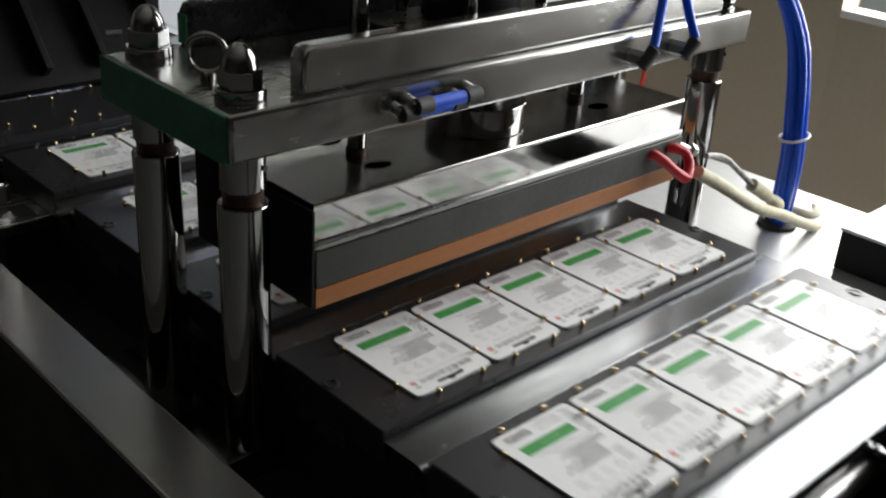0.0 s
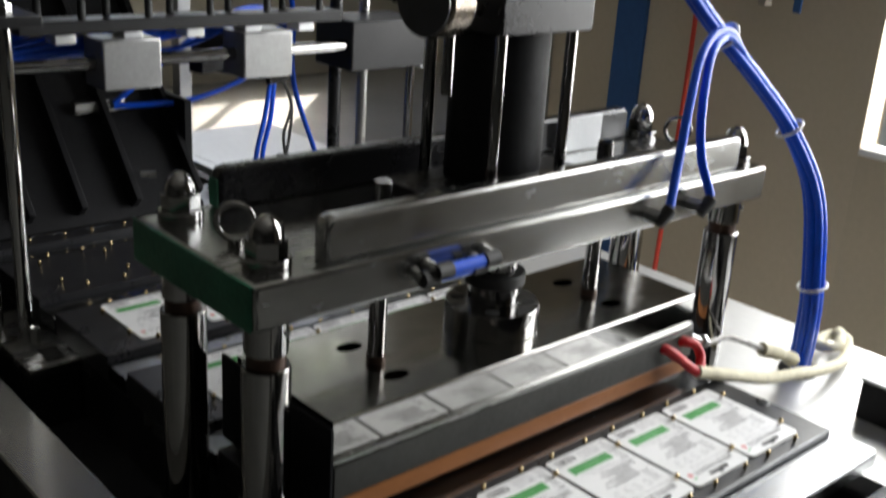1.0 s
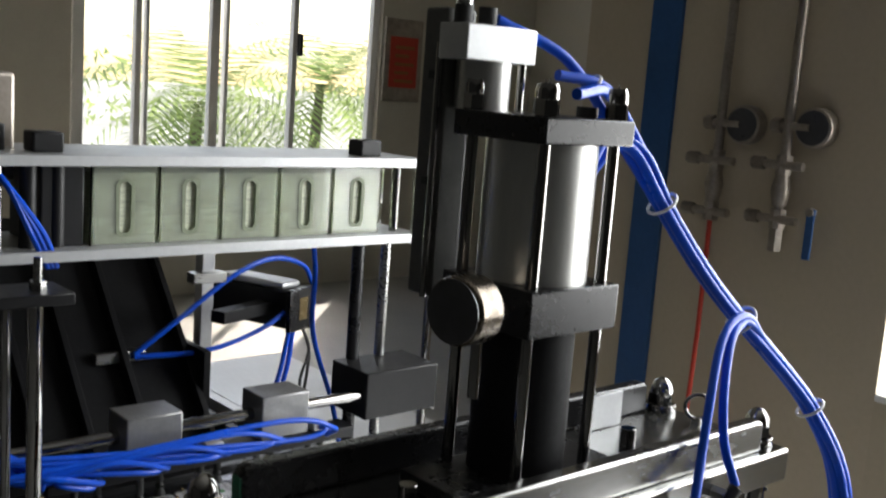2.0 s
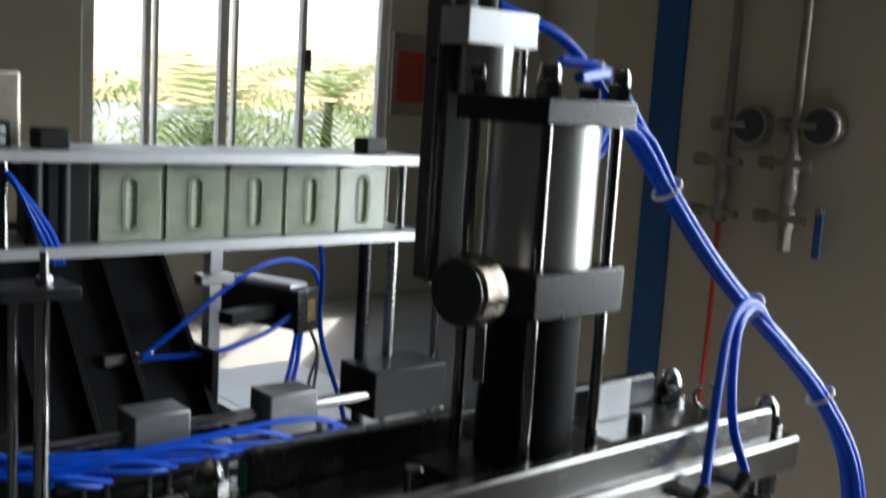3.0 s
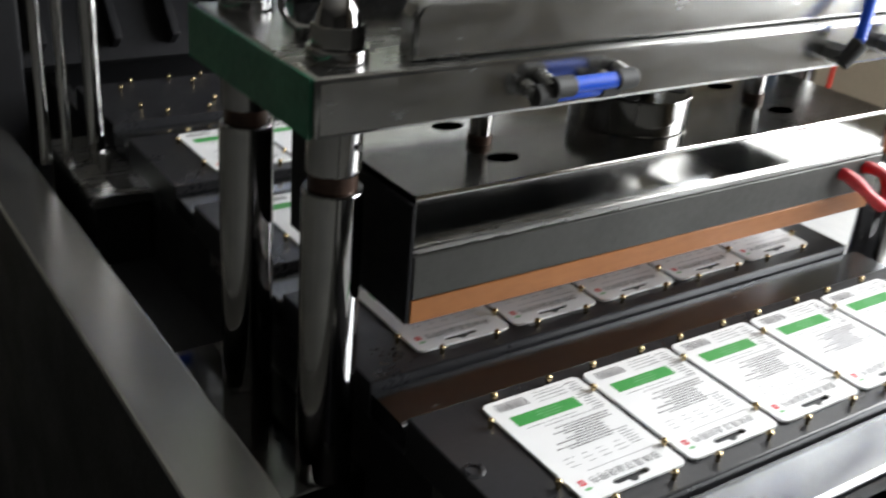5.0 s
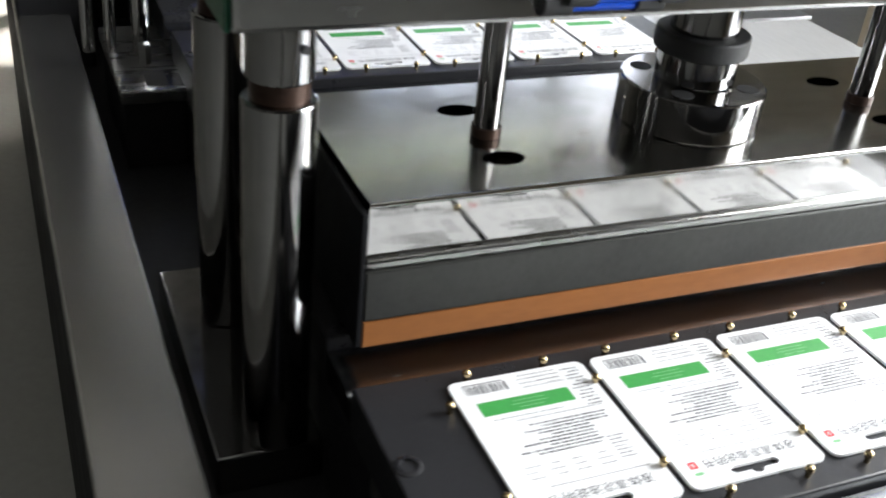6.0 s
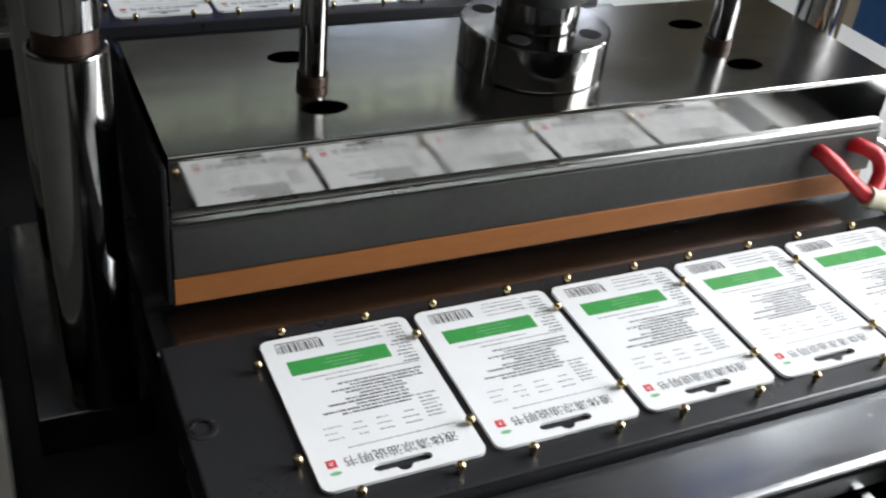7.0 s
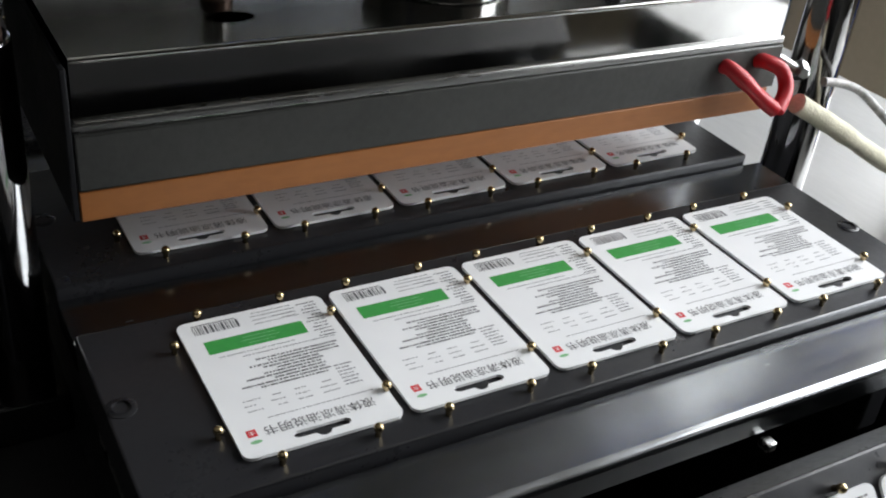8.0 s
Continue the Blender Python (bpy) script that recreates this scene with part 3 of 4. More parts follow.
def blister_card():
    t = thing("blister_card", (0, 0, 0), "white printed hanging card with a solid green band", "packing card", "cards on the carriers")
    slot = [(0.0350, -0.1212), (0.0650, -0.1212), (0.0674, -0.1224), (0.0680, -0.1241), (0.0674, -0.1258), (0.0650, -0.1270), (0.0550, -0.1270), (0.0532, -0.1296), (0.0500, -0.1306), (0.0468, -0.1296), (0.0450, -0.1270), (0.0350, -0.1270), (0.0326, -0.1258), (0.0320, -0.1241), (0.0326, -0.1224)]
    part("card", outline(round_rect(0, -0.133, 0.1, 0, 0.006), -0.0022, 0.0, holes=[slot]), CARD, t, "white coated card with a hanging slot", smooth=False)
    bm = bmesh.new()
    flat(bm, 0.0115, -0.0370, 0.0775, -0.0235)
    part("green_band", bm, INKGREEN, t, "solid green printed band", smooth=False)
    bm = bmesh.new()
    for k, (x0, x1) in enumerate(((0.036, 0.058), (0.034, 0.060), (0.038, 0.056))):
        flat(bm, x0, -0.0275 - k * 0.0033, x1, -0.0269 - k * 0.0033, 0.0002)
    part("band_print", bm, INKPALE, t, "faint pale lines on the green band", smooth=False)
    rnd = random.Random(4)
    bm = bmesh.new()
    x = 0.009
    while x < 0.040:
        w = rnd.choice((0.0005, 0.0010, 0.0016))
        flat(bm, x, -0.0150, x + w, -0.0065)
        x += w + rnd.choice((0.0007, 0.0011))
    flat(bm, 0.009, -0.0057, 0.038, -0.0048)
    tagged(part("barcode", bm, INKDARK, t, "printed black barcode", smooth=False), kind="stuff")
    bm = bmesh.new()

    def line(x0, x1, y, h):
        x = x0
        while x < x1 - 0.001:
            w = rnd.uniform(0.0008, 0.0017)
            flat(bm, x, y - h / 2, min(x1, x + w), y + h / 2)
            x += w + rnd.choice((0.0003, 0.0003, 0.0010))

    for k in range(3):
        line(0.048, 0.079, -0.008 - k * 0.0042, 0.0008)
    line(0.016, 0.066, -0.0415, 0.0009)
    line(0.030, 0.092, -0.0455, 0.0009)
    for k in range(7):
        line(0.0785, 0.0905 - 0.002 * (k % 2), -0.075 - k * 0.0032, 0.0013)
    for k in range(3):
        for x in (0.014, 0.030, 0.046, 0.062):
            line(x + rnd.uniform(0, 0.004), x + rnd.uniform(0.008, 0.013), -0.0865 - k * 0.0048, 0.0009)
    line(0.024, 0.092, -0.1045, 0.0008)
    tagged(part("fine_print", bm, INKGREY, t, "lines of small grey print", smooth=False), kind="stuff")
    bm = bmesh.new()
    for k in range(12):
        line(0.0800 + 0.004 * (k % 3 == 1) + rnd.uniform(0, 0.003), 0.0940, -0.006 - k * 0.0034, 0.0012)
    for k in range(4):
        line(0.050 + 0.006 * k, 0.0775, -0.0045 - k * 0.0036, 0.0007)
    for k, left in enumerate((0.036, 0.043, 0.030, 0.038, 0.046, 0.036, 0.024, 0.041, 0.019, 0.030)):
        line(left, 0.0765 + 0.014 * (k < 3) - 0.002 * (k % 2), -0.0515 - k * 0.0029, 0.0015)
    tagged(part("bold_print", bm, INKBOLD, t, "lines of small black print", smooth=False), kind="stuff")
    bm = bmesh.new()
    flat(bm, 0.0078, -0.1168, 0.0136, -0.1108)
    mark = part("red_mark", bm, INKRED, t, "small red square mark", smooth=False)
    bm = bmesh.new()
    for x0, y0, x1, y1 in ((0.0092, -0.1130, 0.0122, -0.1125), (0.0104, -0.1156, 0.0109, -0.1125), (0.0090, -0.1147, 0.0124, -0.1142)):
        flat(bm, x0, y0, x1, y1, 0.0002)
    part("mark_strokes", bm, TIE, mark, "white strokes in the red mark", smooth=False)
    bm = bmesh.new()
    bm.faces.new([bm.verts.new((0.0110 + 0.0036 * math.cos(a), -0.1212 + 0.0014 * math.sin(a), 0.0001)) for a in [k * math.pi / 8 for k in range(16)]])
    part("green_mark", bm, INKPALE, t, "small green oval mark", smooth=False)
    title = new("title", text_mesh("\u6db2\u4f53\u6e05\u51c9\u6cb9\u8bf4\u660e\u4e66", 0.0088, INKDARK))
    title.parent, title.location, title.rotation_euler = t, (0.053, -0.1140, 0.00015), (0, 0, math.pi)
    return t


# ---- sealing press ----


def press_frame():
    t = thing("sealing_press", (X0, Y0, 0.80), "four-post press frame with a thick ground steel top plate", "press frame")
    pl = part("top_plate", box((-0.121, 0.060, 1.122), (0.683, 0.286, 1.167), 0.0042), PLATEN, t, "thick ground steel plate")
    part("painted_edge", box((-0.1235, 0.0645, 1.1225), (-0.1212, 0.2855, 1.1665)), GREEN, pl, "dark green painted end face")
    for y0, y1, m in ((0.072, 0.094, PLATEN), (0.262, 0.284, BLACKGLOSS)):
        pts = [(-0.037, 1.1675), (0.630, 1.1675), (0.630, 1.204), (0.627, 1.2085), (0.622, 1.211), (-0.025, 1.211), (-0.0325, 1.2085), (-0.037, 1.200)]
        own = bmesh.new()
        f = own.faces.new([own.verts.new((x, y0, z)) for x, z in pts])
        ext = bmesh.ops.extrude_face_region(own, geom=[f])
        bmesh.ops.translate(own, verts=[g for g in ext["geom"] if isinstance(g, bmesh.types.BMVert)], vec=(0, y1 - y0, 0))
        bmesh.ops.recalc_face_normals(own, faces=own.faces)
        bmesh.ops.bevel(own, geom=[e for e in own.edges if abs(e.verts[0].co.y - e.verts[1].co.y) < 1e-6], offset=0.0040, segments=3, affect="EDGES", profile=0.5)
        crease(own)
        bar = part("stiffening_bar", own, m, t, "flat steel stiffening bar on edge")
        if y0 > 0.2:
            part("painted_end", box((-0.0395, y0 + 0.003, 1.169), (-0.0373, y1 - 0.003, 1.199)), GREEN, bar, "dark green painted end")
    for x in (-0.083, 0.661):
        for y in (0.101, 0.261):
            post = part("post", rod((x, y, 0.80), (x, y, 1.068), 0.0240, 40, bevel=0.002), CHROME, t, "hard chromed guide post")
            part("neck", rod((x, y, 1.068), (x, y, 1.081), 0.0190, 32), RUST, post, "rusty oiled neck")
            part("collar", rod((x, y, 1.081), (x, y, 1.122), 0.0215, 32, bevel=0.0015), CHROME, post)
            part("collar_hole", rod((x + 0.010, y - 0.0195, 1.104), (x + 0.0105, y - 0.0215, 1.104), 0.0028, 12), RUBBER, post)
            nut = part("dome_nut", lathe([(0.0, 1.2160), (0.005, 1.2150), (0.0105, 1.2108), (0.0148, 1.2035), (0.0165, 1.196), (0.0168, 1.1925)], (x, y, 0), 32), CHROME, t, "bright dome nut")
            part("hexagon", rod((x, y, 1.177), (x, y, 1.193), 0.0195, 6, bevel=0.0012), CHROME, nut)
            part("washer", rod((x, y, 1.1672), (x, y, 1.177), 0.0232, 36, bevel=0.0015), CHROME, nut)
    for x, y in ((-0.081, 0.158), (0.652, 0.190)):
        e = part("lifting_eye", ring((x, y, 1.1920), 0.0178, 0.0030, pose(0, 0, 0, 90, 0, -42)), CHROME, t, "steel lifting ring")
        part("eye_shank", rod((x, y, 1.1672), (x, y, 1.176), 0.0075, 20), CHROME, e)
    # speed valves on the front edge
    for k, (dx, dz, dy) in enumerate(((0, 0.002, 0), (0.014, 0.008, -0.004))):
        a = 0.072 + dx
        v = part("speed_valve", rod((a, 0.0445 + dy, 1.139 + dz), (a + 0.052, 0.0445 + dy, 1.139 + dz), 0.0068, 20), BLUE, t, "small blue flow valve with black elbows")
        for x, s in ((a, -1), (a + 0.052, 1)):
            part("push_fitting", rod((x - 0.004 * s, 0.0445 + dy, 1.139 + dz), (x + 0.016 * s, 0.0445 + dy, 1.139 + dz), 0.0085, 16, bevel=0.001), RUBBER, v)
            part("threaded_elbow", rod((x + 0.013 * s, 0.0445 + dy, 1.139 + dz), (x + 0.013 * s, 0.060, 1.142 + dz), 0.0062, 12), STEEL, v)
    for x in (0.433, 0.517):
        e = part("elbow_fitting", rod((x - 0.006, 0.060, 1.141), (x - 0.006, 0.0405, 1.141), 0.0095, 6), STEEL, t, "black push-in elbow")
        part("elbow_body", rod((x - 0.010, 0.0415, 1.133), (x + 0.006, 0.0365, 1.153), 0.0085, 18, bevel=0.001), RUBBER, e)
    part("side_lug", box((0.667, 0.095, 1.106), (0.683, 0.115, 1.1215), 0.002), CHROME, t)
    return t


press_frame()


def press_head():
    t = thing("sealing_unit", (X0, Y0, 0.903), "heated sealing unit with polished top plate and tan board", "sealing head")
    part("insulating_board", box((-0.038, 0.050, 0.903), (0.545, 0.253, 0.924), 0.001), COPPER, t, "tan insulating board")
    h = part("heater_block", box((-0.038, 0.050, 0.9242), (0.551, 0.255, 0.963), 0.0015), HEATER, t, "dark grey heater block")
    part("chamfer_lip", box((-0.038, 0.0515, 0.9632), (0.5515, 0.2535, 0.9705), 0.002), STEEL, h, "worn bright lip")
    own = drilled_plate(-0.036, 0.0565, 0.550, 0.232, 0.9707, 1.010, (0.077, 0.430), (0.100, 0.183), 0.0165, 0.0105)
    plate = part("polished_plate", own, MIRROR, t, "mirror polished steel plate with oval holes", smooth=False)
    plate.data.materials.append(GROUNDTOP)
    for f in plate.data.polygons:
        f.material_index = 1 if f.normal.z > 0.9 else 0
    part("ground_edge", rod((-0.036, 0.0578, 1.0083), (0.550, 0.0578, 1.0083), 0.0024, 12), MIRROR, plate, "bright ground edge")
    for cx, cy in ((0.077, 0.100), (0.077, 0.183), (0.430, 0.100), (0.430, 0.183)):
        part("recessed_screw", rod((cx, cy, 0.9735), (cx, cy, 0.988), 0.0065, 12, bevel=0.001), RUST, t)
    # thin matt black sheet over the left ends of board, heater and plate
    part("end_cover", box((-0.0425, 0.0505, 0.904), (-0.0385, 0.2545, 1.006), 0.001), BLACKMATT, t, "thin matt black sheet over the left end")
    HX, HY = 0.254, 0.139
    fl = part("flange", rod((HX, HY, 1.0102), (HX, HY, 1.043), 0.0565, 56, bevel=0.0015), CHROME, t, "polished round flange")
    for k in range(4):
        a = radians(45 + 90 * k)
        part("counterbore", rod((HX + 0.042 * math.cos(a), HY + 0.042 * math.sin(a), 1.0425), (HX + 0.042 * math.cos(a), HY + 0.042 * math.sin(a), 1.0434), 0.0085, 20), RUBBER, fl)
    part("boss", rod((HX, HY, 1.0432), (HX, HY, 1.066), 0.031, 40, bevel=0.0015), CHROME, fl)
    part("rod_collar", rod((HX, HY, 1.066), (HX, HY, 1.082), 0.036, 40, bevel=0.002), RUBBER, fl, "black rubber collar")
    part("piston_rod", rod((HX, HY, 1.082), (HX, HY, 1.124), 0.026, 40), CHROME, t)
    part("trip_plate", box((HX + 0.03, HY + 0.004, 1.0835), (HX + 0.105, HY + 0.034, 1.0865), 0.0008), ALUWHITE, t, "pale sheet trip plate")
    for x in (0.0805, 0.4315):
        g = part("guide_rod", rod((x, HY, 1.0102), (x, HY, 1.214), 0.0098, 28, bevel=0.001), CHROME, t, "chromed guide rod")
        part("rusty_seat", rod((x, HY, 1.0102), (x, HY, 1.0175), 0.0112, 24), RUST, g)
    # heater leads
    for pts in ([(0.486, 0.052, 0.950), (0.488, 0.044, 0.950), (0.500, 0.034, 0.940), (0.516, 0.026, 0.926), (0.527, 0.020, 0.918)],
                [(0.524, 0.052, 0.951), (0.528, 0.044, 0.952), (0.539, 0.036, 0.947), (0.543, 0.030, 0.935), (0.537, 0.024, 0.925), (0.528, 0.020, 0.918)]):
        part("red_sleeve", tube(pts, 0.0066, 12, wobble=0.15), RED, t, "shiny red insulating sleeve")
    part("probe", rod((0.551, 0.058, 0.951), (0.589, 0.050, 0.931), 0.0042, 12), STEEL, t, "steel temperature probe")
    part("probe_nut", rod((0.577, 0.0525, 0.9373), (0.584, 0.051, 0.9336), 0.009, 6), STEEL, t)
    return t


def heater_cable():
    t = thing("heater_cable", (0.84, 0.0, 0.81), "cream fibre sleeved heater cable with a braided probe lead", "cable")
    part("cream_sleeve", tube([(0.525, 0.020, 0.919), (0.583, 0.012, 0.901), (0.682, 0.008, 0.869), (0.771, 0.005, 0.852), (0.86, 0.008, 0.832), (0.94, 0.02, 0.818), (1.0, 0.04, 0.812)], 0.0088, 14, wobble=0.12), CREAM, t)
    part("cream_loop", tube([(1.0, 0.04, 0.812), (1.03, 0.06, 0.818), (1.02, 0.085, 0.82), (0.98, 0.08, 0.822), (0.95, 0.065, 0.826), (0.965, 0.045, 0.828), (1.0, 0.055, 0.83), (1.03, 0.075, 0.826), (1.045, 0.06, 0.812)], 0.0085, 12, wobble=0.3), CREAM, t)
    part("braided_lead", tube([(0.588, 0.050, 0.931), (0.615, 0.050, 0.931), (0.647, 0.050, 0.925), (0.690, 0.048, 0.906), (0.735, 0.043, 0.884)], 0.0042, 10), BRAID, t, "braided steel probe lead")
    part("lead_wrap", tube([(0.728, 0.044, 0.887), (0.765, 0.036, 0.873), (0.800, 0.030, 0.857)], 0.0095, 12, wobble=0.4), CREAM, t)
    return t


def booster():
    BY = 0.1725
    t = thing("booster_cylinder", (X0, BY, 1.1675), "tall air booster cylinder with tie rods and black end blocks", "air cylinder")
    w, y0 = 0.0705, 0.0705
    part("lower_tube", rod((X0, BY, 1.185), (X0, BY, 1.358), 0.056, 48), BLACKMATT, t, "dull black lower tube")
    part("foot_plate", box((X0 - 0.12, BY - 0.062, 1.1675), (X0 + 0.13, BY + 0.062, 1.1842), 0.002), BLACKGLOSS, t, "black mounting plate")
    part("foot_block", box((X0 - 0.04, BY - 0.078, 1.1675), (X0 + 0.15, BY - 0.062, 1.190), 0.002), BLACKGLOSS, t)
    part("middle_block", box((X0 - w, BY - y0, 1.358), (X0 + w, BY + y0, 1.409), 0.002), BLACKGLOSS, t, "black square middle block")
    part("barrel", rod((X0, BY, 1.409), (X0, BY, 1.562), 0.0625, 64), ALU, t, "pale aluminium barrel")
    part("end_block", box((X0 - w, BY - y0, 1.562), (X0 + w, BY + y0, 1.590), 0.002), BLACKGLOSS, t, "black square end block")
    for sx in (-1, 1):
        for sy in (-1, 1):
            x, y = X0 + sx * 0.055, BY + sy * 0.055
            part("tie_rod", rod((x, y, 1.409), (x, y, 1.562), 0.0068, 20), CHROME, t, "chromed tie rod")
            part("lower_tie_rod", rod((x, y, 1.1842), (x, y, 1.358), 0.0068, 20), CHROME, t, "chromed tie rod")
            n = part("dome_nut", lathe([(0, 1.6305), (0.005, 1.607), (0.0095, 1.624), (0.0115, 1.617), (0.0115, 1.607)], (x, y, 0), 24), CHROME, t, "bright dome nut")
            part("hexagon", rod((x, y, 1.590), (x, y, 1.608), 0.0132, 6, bevel=0.001), CHROME, n)
    part("upper_barrel", rod((X0 - 0.034, 0.240, 1.590), (X0 - 0.034, 0.240, 1.643), 0.031, 40), ALU, t)
    part("upper_tie_rod", rod((X0 + 0.008, 0.222, 1.590), (X0 + 0.008, 0.222, 1.643), 0.005, 16), CHROME, t)
    part("head_block", box((X0 - 0.084, 0.215, 1.643), (X0 + 0.022, 0.262, 1.682), 0.0015), ALUWHITE, t, "white silver head block")
    part("side_tank", box((0.198, 0.264, 1.372), (0.240, 0.305, 1.700), 0.004), TANK, t, "tall grey side tank")
    part("tank_rod", rod((0.1935, 0.270, 1.372), (0.1935, 0.270, 1.66), 0.004, 12), CHROME, t)
    for z in (1.50, 1.62):
        part("tank_port", box((0.1955, 0.276, z), (0.1985, 0.290, z + 0.010), 0.001), RUBBER, t)
    for dx in (-0.040, -0.004):
        part("port_fitting", rod((X0 - 0.030 + dx, 0.240, 1.682), (X0 - 0.030 + dx, 0.240, 1.702), 0.0105, 18), RUBBER, t)
    part("silencer", lathe([(0, 0), (0.009, 0), (0.009, 0.010), (0.0065, 0.014), (0.0085, 0.022), (0.005, 0.034), (0, 0.035)], (X0 - 0.070, 0.240, 1.702), 16), STEEL, t, "small steel silencer")
    part("top_port", rod((X0 + 0.035, BY - 0.03, 1.590), (X0 + 0.035, BY - 0.03, 1.602), 0.012, 18), RUBBER, t)
    # pressure gauge on the middle block's side
    gx, gy, gz = 0.124, 0.122, 1.394
    ax = Vector((0.80, 0.12, 0)).normalized()
    a = Vector((gx, gy, gz))
    g = part("pressure_gauge", rod(a - ax * 0.018, a + ax * 0.020, 0.036, 40, bevel=0.004), BRONZED, t, "round pressure gauge with a dark face")
    part("gauge_face", rod(a - ax * 0.0185, a - ax * 0.0205, 0.033, 40), PVC, g)
    part("gauge_stem", rod(a + ax * 0.020, (X0 - w + 0.004, 0.14, gz - 0.012), 0.008, 12), STEEL, g)
    part("gauge_pipe", rod((gx + 0.02, gy, gz - 0.03), (gx + 0.02, gy, 1.30), 0.006, 12), CHROME, g)
    return t


booster()


def sensor_plate():
    t = thing("sensor_plate", (0.51, 0.25, 1.1675), "bright bent sheet guard on the press top plate", "guard plate")
    part("sheet", box((0.478, 0.2425, 1.168), (0.548, 0.2465, 1.216), 0.001), ALUWHITE, t)
    part("foot", box((0.478, 0.247, 1.1675), (0.548, 0.2615, 1.171), 0.001), ALUWHITE, t)


sensor_plate()


def hose_bundle():
    t = thing("hose_bundle", (0.785, 0.035, 0.80), "bundle of blue air hoses bound with white ties", "air hoses")
    spine = [(0.435, 0.185, 1.560), (0.488, 0.167, 1.488), (0.555, 0.152, 1.412), (0.62, 0.138, 1.350), (0.690, 0.112, 1.285), (0.756, 0.078, 1.207), (0.806, 0.050, 1.110), (0.814, 0.030, 0.980), (0.840, 0.038, 0.89), (0.885, 0.062, 0.802)]
    starts = [(X0 + 0.05, 0.205, 1.635), (X0 + 0.035, 0.16, 1.615), (X0 - 0.02, 0.24, 1.69), (0.33, 0.17, 1.50), (0.34, 0.19, 1.48), (0.345, 0.21, 1.50), (0.36, 0.24, 1.56)]
    for k in range(7):
        a = 2 * math.pi * k / 6
        off = Vector((0.0122 * math.cos(a), 0.0122 * math.sin(a), 0.007 * math.sin(a))) if k < 6 else Vector()
        tail = [Vector(p) + off * (0.9 if i not in (0,) else 1.4) + Vector((noise.noise(Vector((k, i, 0))), noise.noise(Vector((k, i, 5))), 0)) * 0.004 for i, p in enumerate(spine)]
        part("hose", tube([starts[k], (Vector(starts[k]) * 0.45 + tail[0] * 0.55) + Vector((0, 0, 0.03)), *tail], 0.0067, 10, steps=6), BLUE, t, "blue air hose")
    for x0, zoff, k in ((0.404, 0.0, 0), (0.503, 0.0, 1)):
        pts = [(0.70, 0.100, 1.268), (0.665, 0.114, 1.312), (0.628, 0.112, 1.341 - 0.006 * k), (0.586 + 0.017 * k, 0.108, 1.341 - 0.006 * k), (0.541 + 0.022 * k, 0.094, 1.317), (0.499 + 0.028 * k, 0.072, 1.261), (0.470 + 0.046 * k, 0.056, 1.204), (0.440 + 0.083 * k, 0.0385, 1.155)]
        part("branch_hose", tube(pts, 0.0058, 10, steps=6), BLUE, t, "thin blue branch hose")
    for p, d, r in (((0.488, 0.167, 1.488), (0.067, -0.016, -0.08), 0.0195), ((0.640, 0.131, 1.332), (0.07, -0.02, -0.065), 0.022), ((0.756, 0.078, 1.207), (0.05, -0.035, -0.09), 0.0195), ((0.815, 0.030, 0.973), (0.02, -0.015, -0.1), 0.021), ((0.375, 0.205, 1.625), (0.06, -0.02, -0.05), 0.016)):
        q = Vector(d).to_track_quat("Z", "Y").to_matrix().to_4x4()
        part("cable_tie", ring(p, r, 0.0021, q, 28), TIE, t, "white nylon tie")
    part("grommet", lathe([(0.016, 0.80), (0.030, 0.80), (0.030, 0.806), (0.024, 0.812), (0.018, 0.812)], (0.885, 0.062, 0), 28), RUBBER, t, "black rubber grommet")


hose_bundle()

# ---- card loading station ----


def magazine():
    t = thing("card_magazine", (X0, 0.89, 1.345), "two-shelf card magazine of pale metal plates", "card magazine")
    part("lower_shelf", box((-0.152, 0.800, 1.347), (0.60, 0.985, 1.363), 0.001), ALUWHITE, t, "pale metal lower shelf")
    part("upper_shelf", box((-0.152, 0.800, 1.482), (0.60, 0.985, 1.498), 0.001), ALUWHITE, t, "pale metal upper shelf")
    for x in (-0.065, 0.498):
        part("clamp", box((x - 0.022, 0.83, 1.4982), (x + 0.022, 0.87, 1.527), 0.003), BLACK, t, "black clamp block")
    for i in range(6):
        x = i * P - 0.0045
        part("divider", box((x - 0.0015, 0.828, 1.3635), (x + 0.0015, 0.965, 1.4815)), ACRYL, t, "clear divider")
    for x in (-0.09, -0.05, 0.565):
        part("pillar", rod((x, 0.84, 1.363), (x, 0.84, 1.482), 0.008 if x > 0 else 0.012, 20), CHROME if x > 0 else BLACK, t, "shelf pillar")
    part("end_block", box((-0.075, 0.832, 1.3635), (-0.012, 0.96, 1.4815), 0.003), BLACK, t, "dark end block")
    for x, y in ((-0.142, 0.81), (0.59, 0.81)):
        part("stand_rod", rod((x, y, 1.363), (x, y, 1.482), 0.007, 16), CHROME, t)
    return t


magazine().location += Vector((0.035, 0, -0.018))


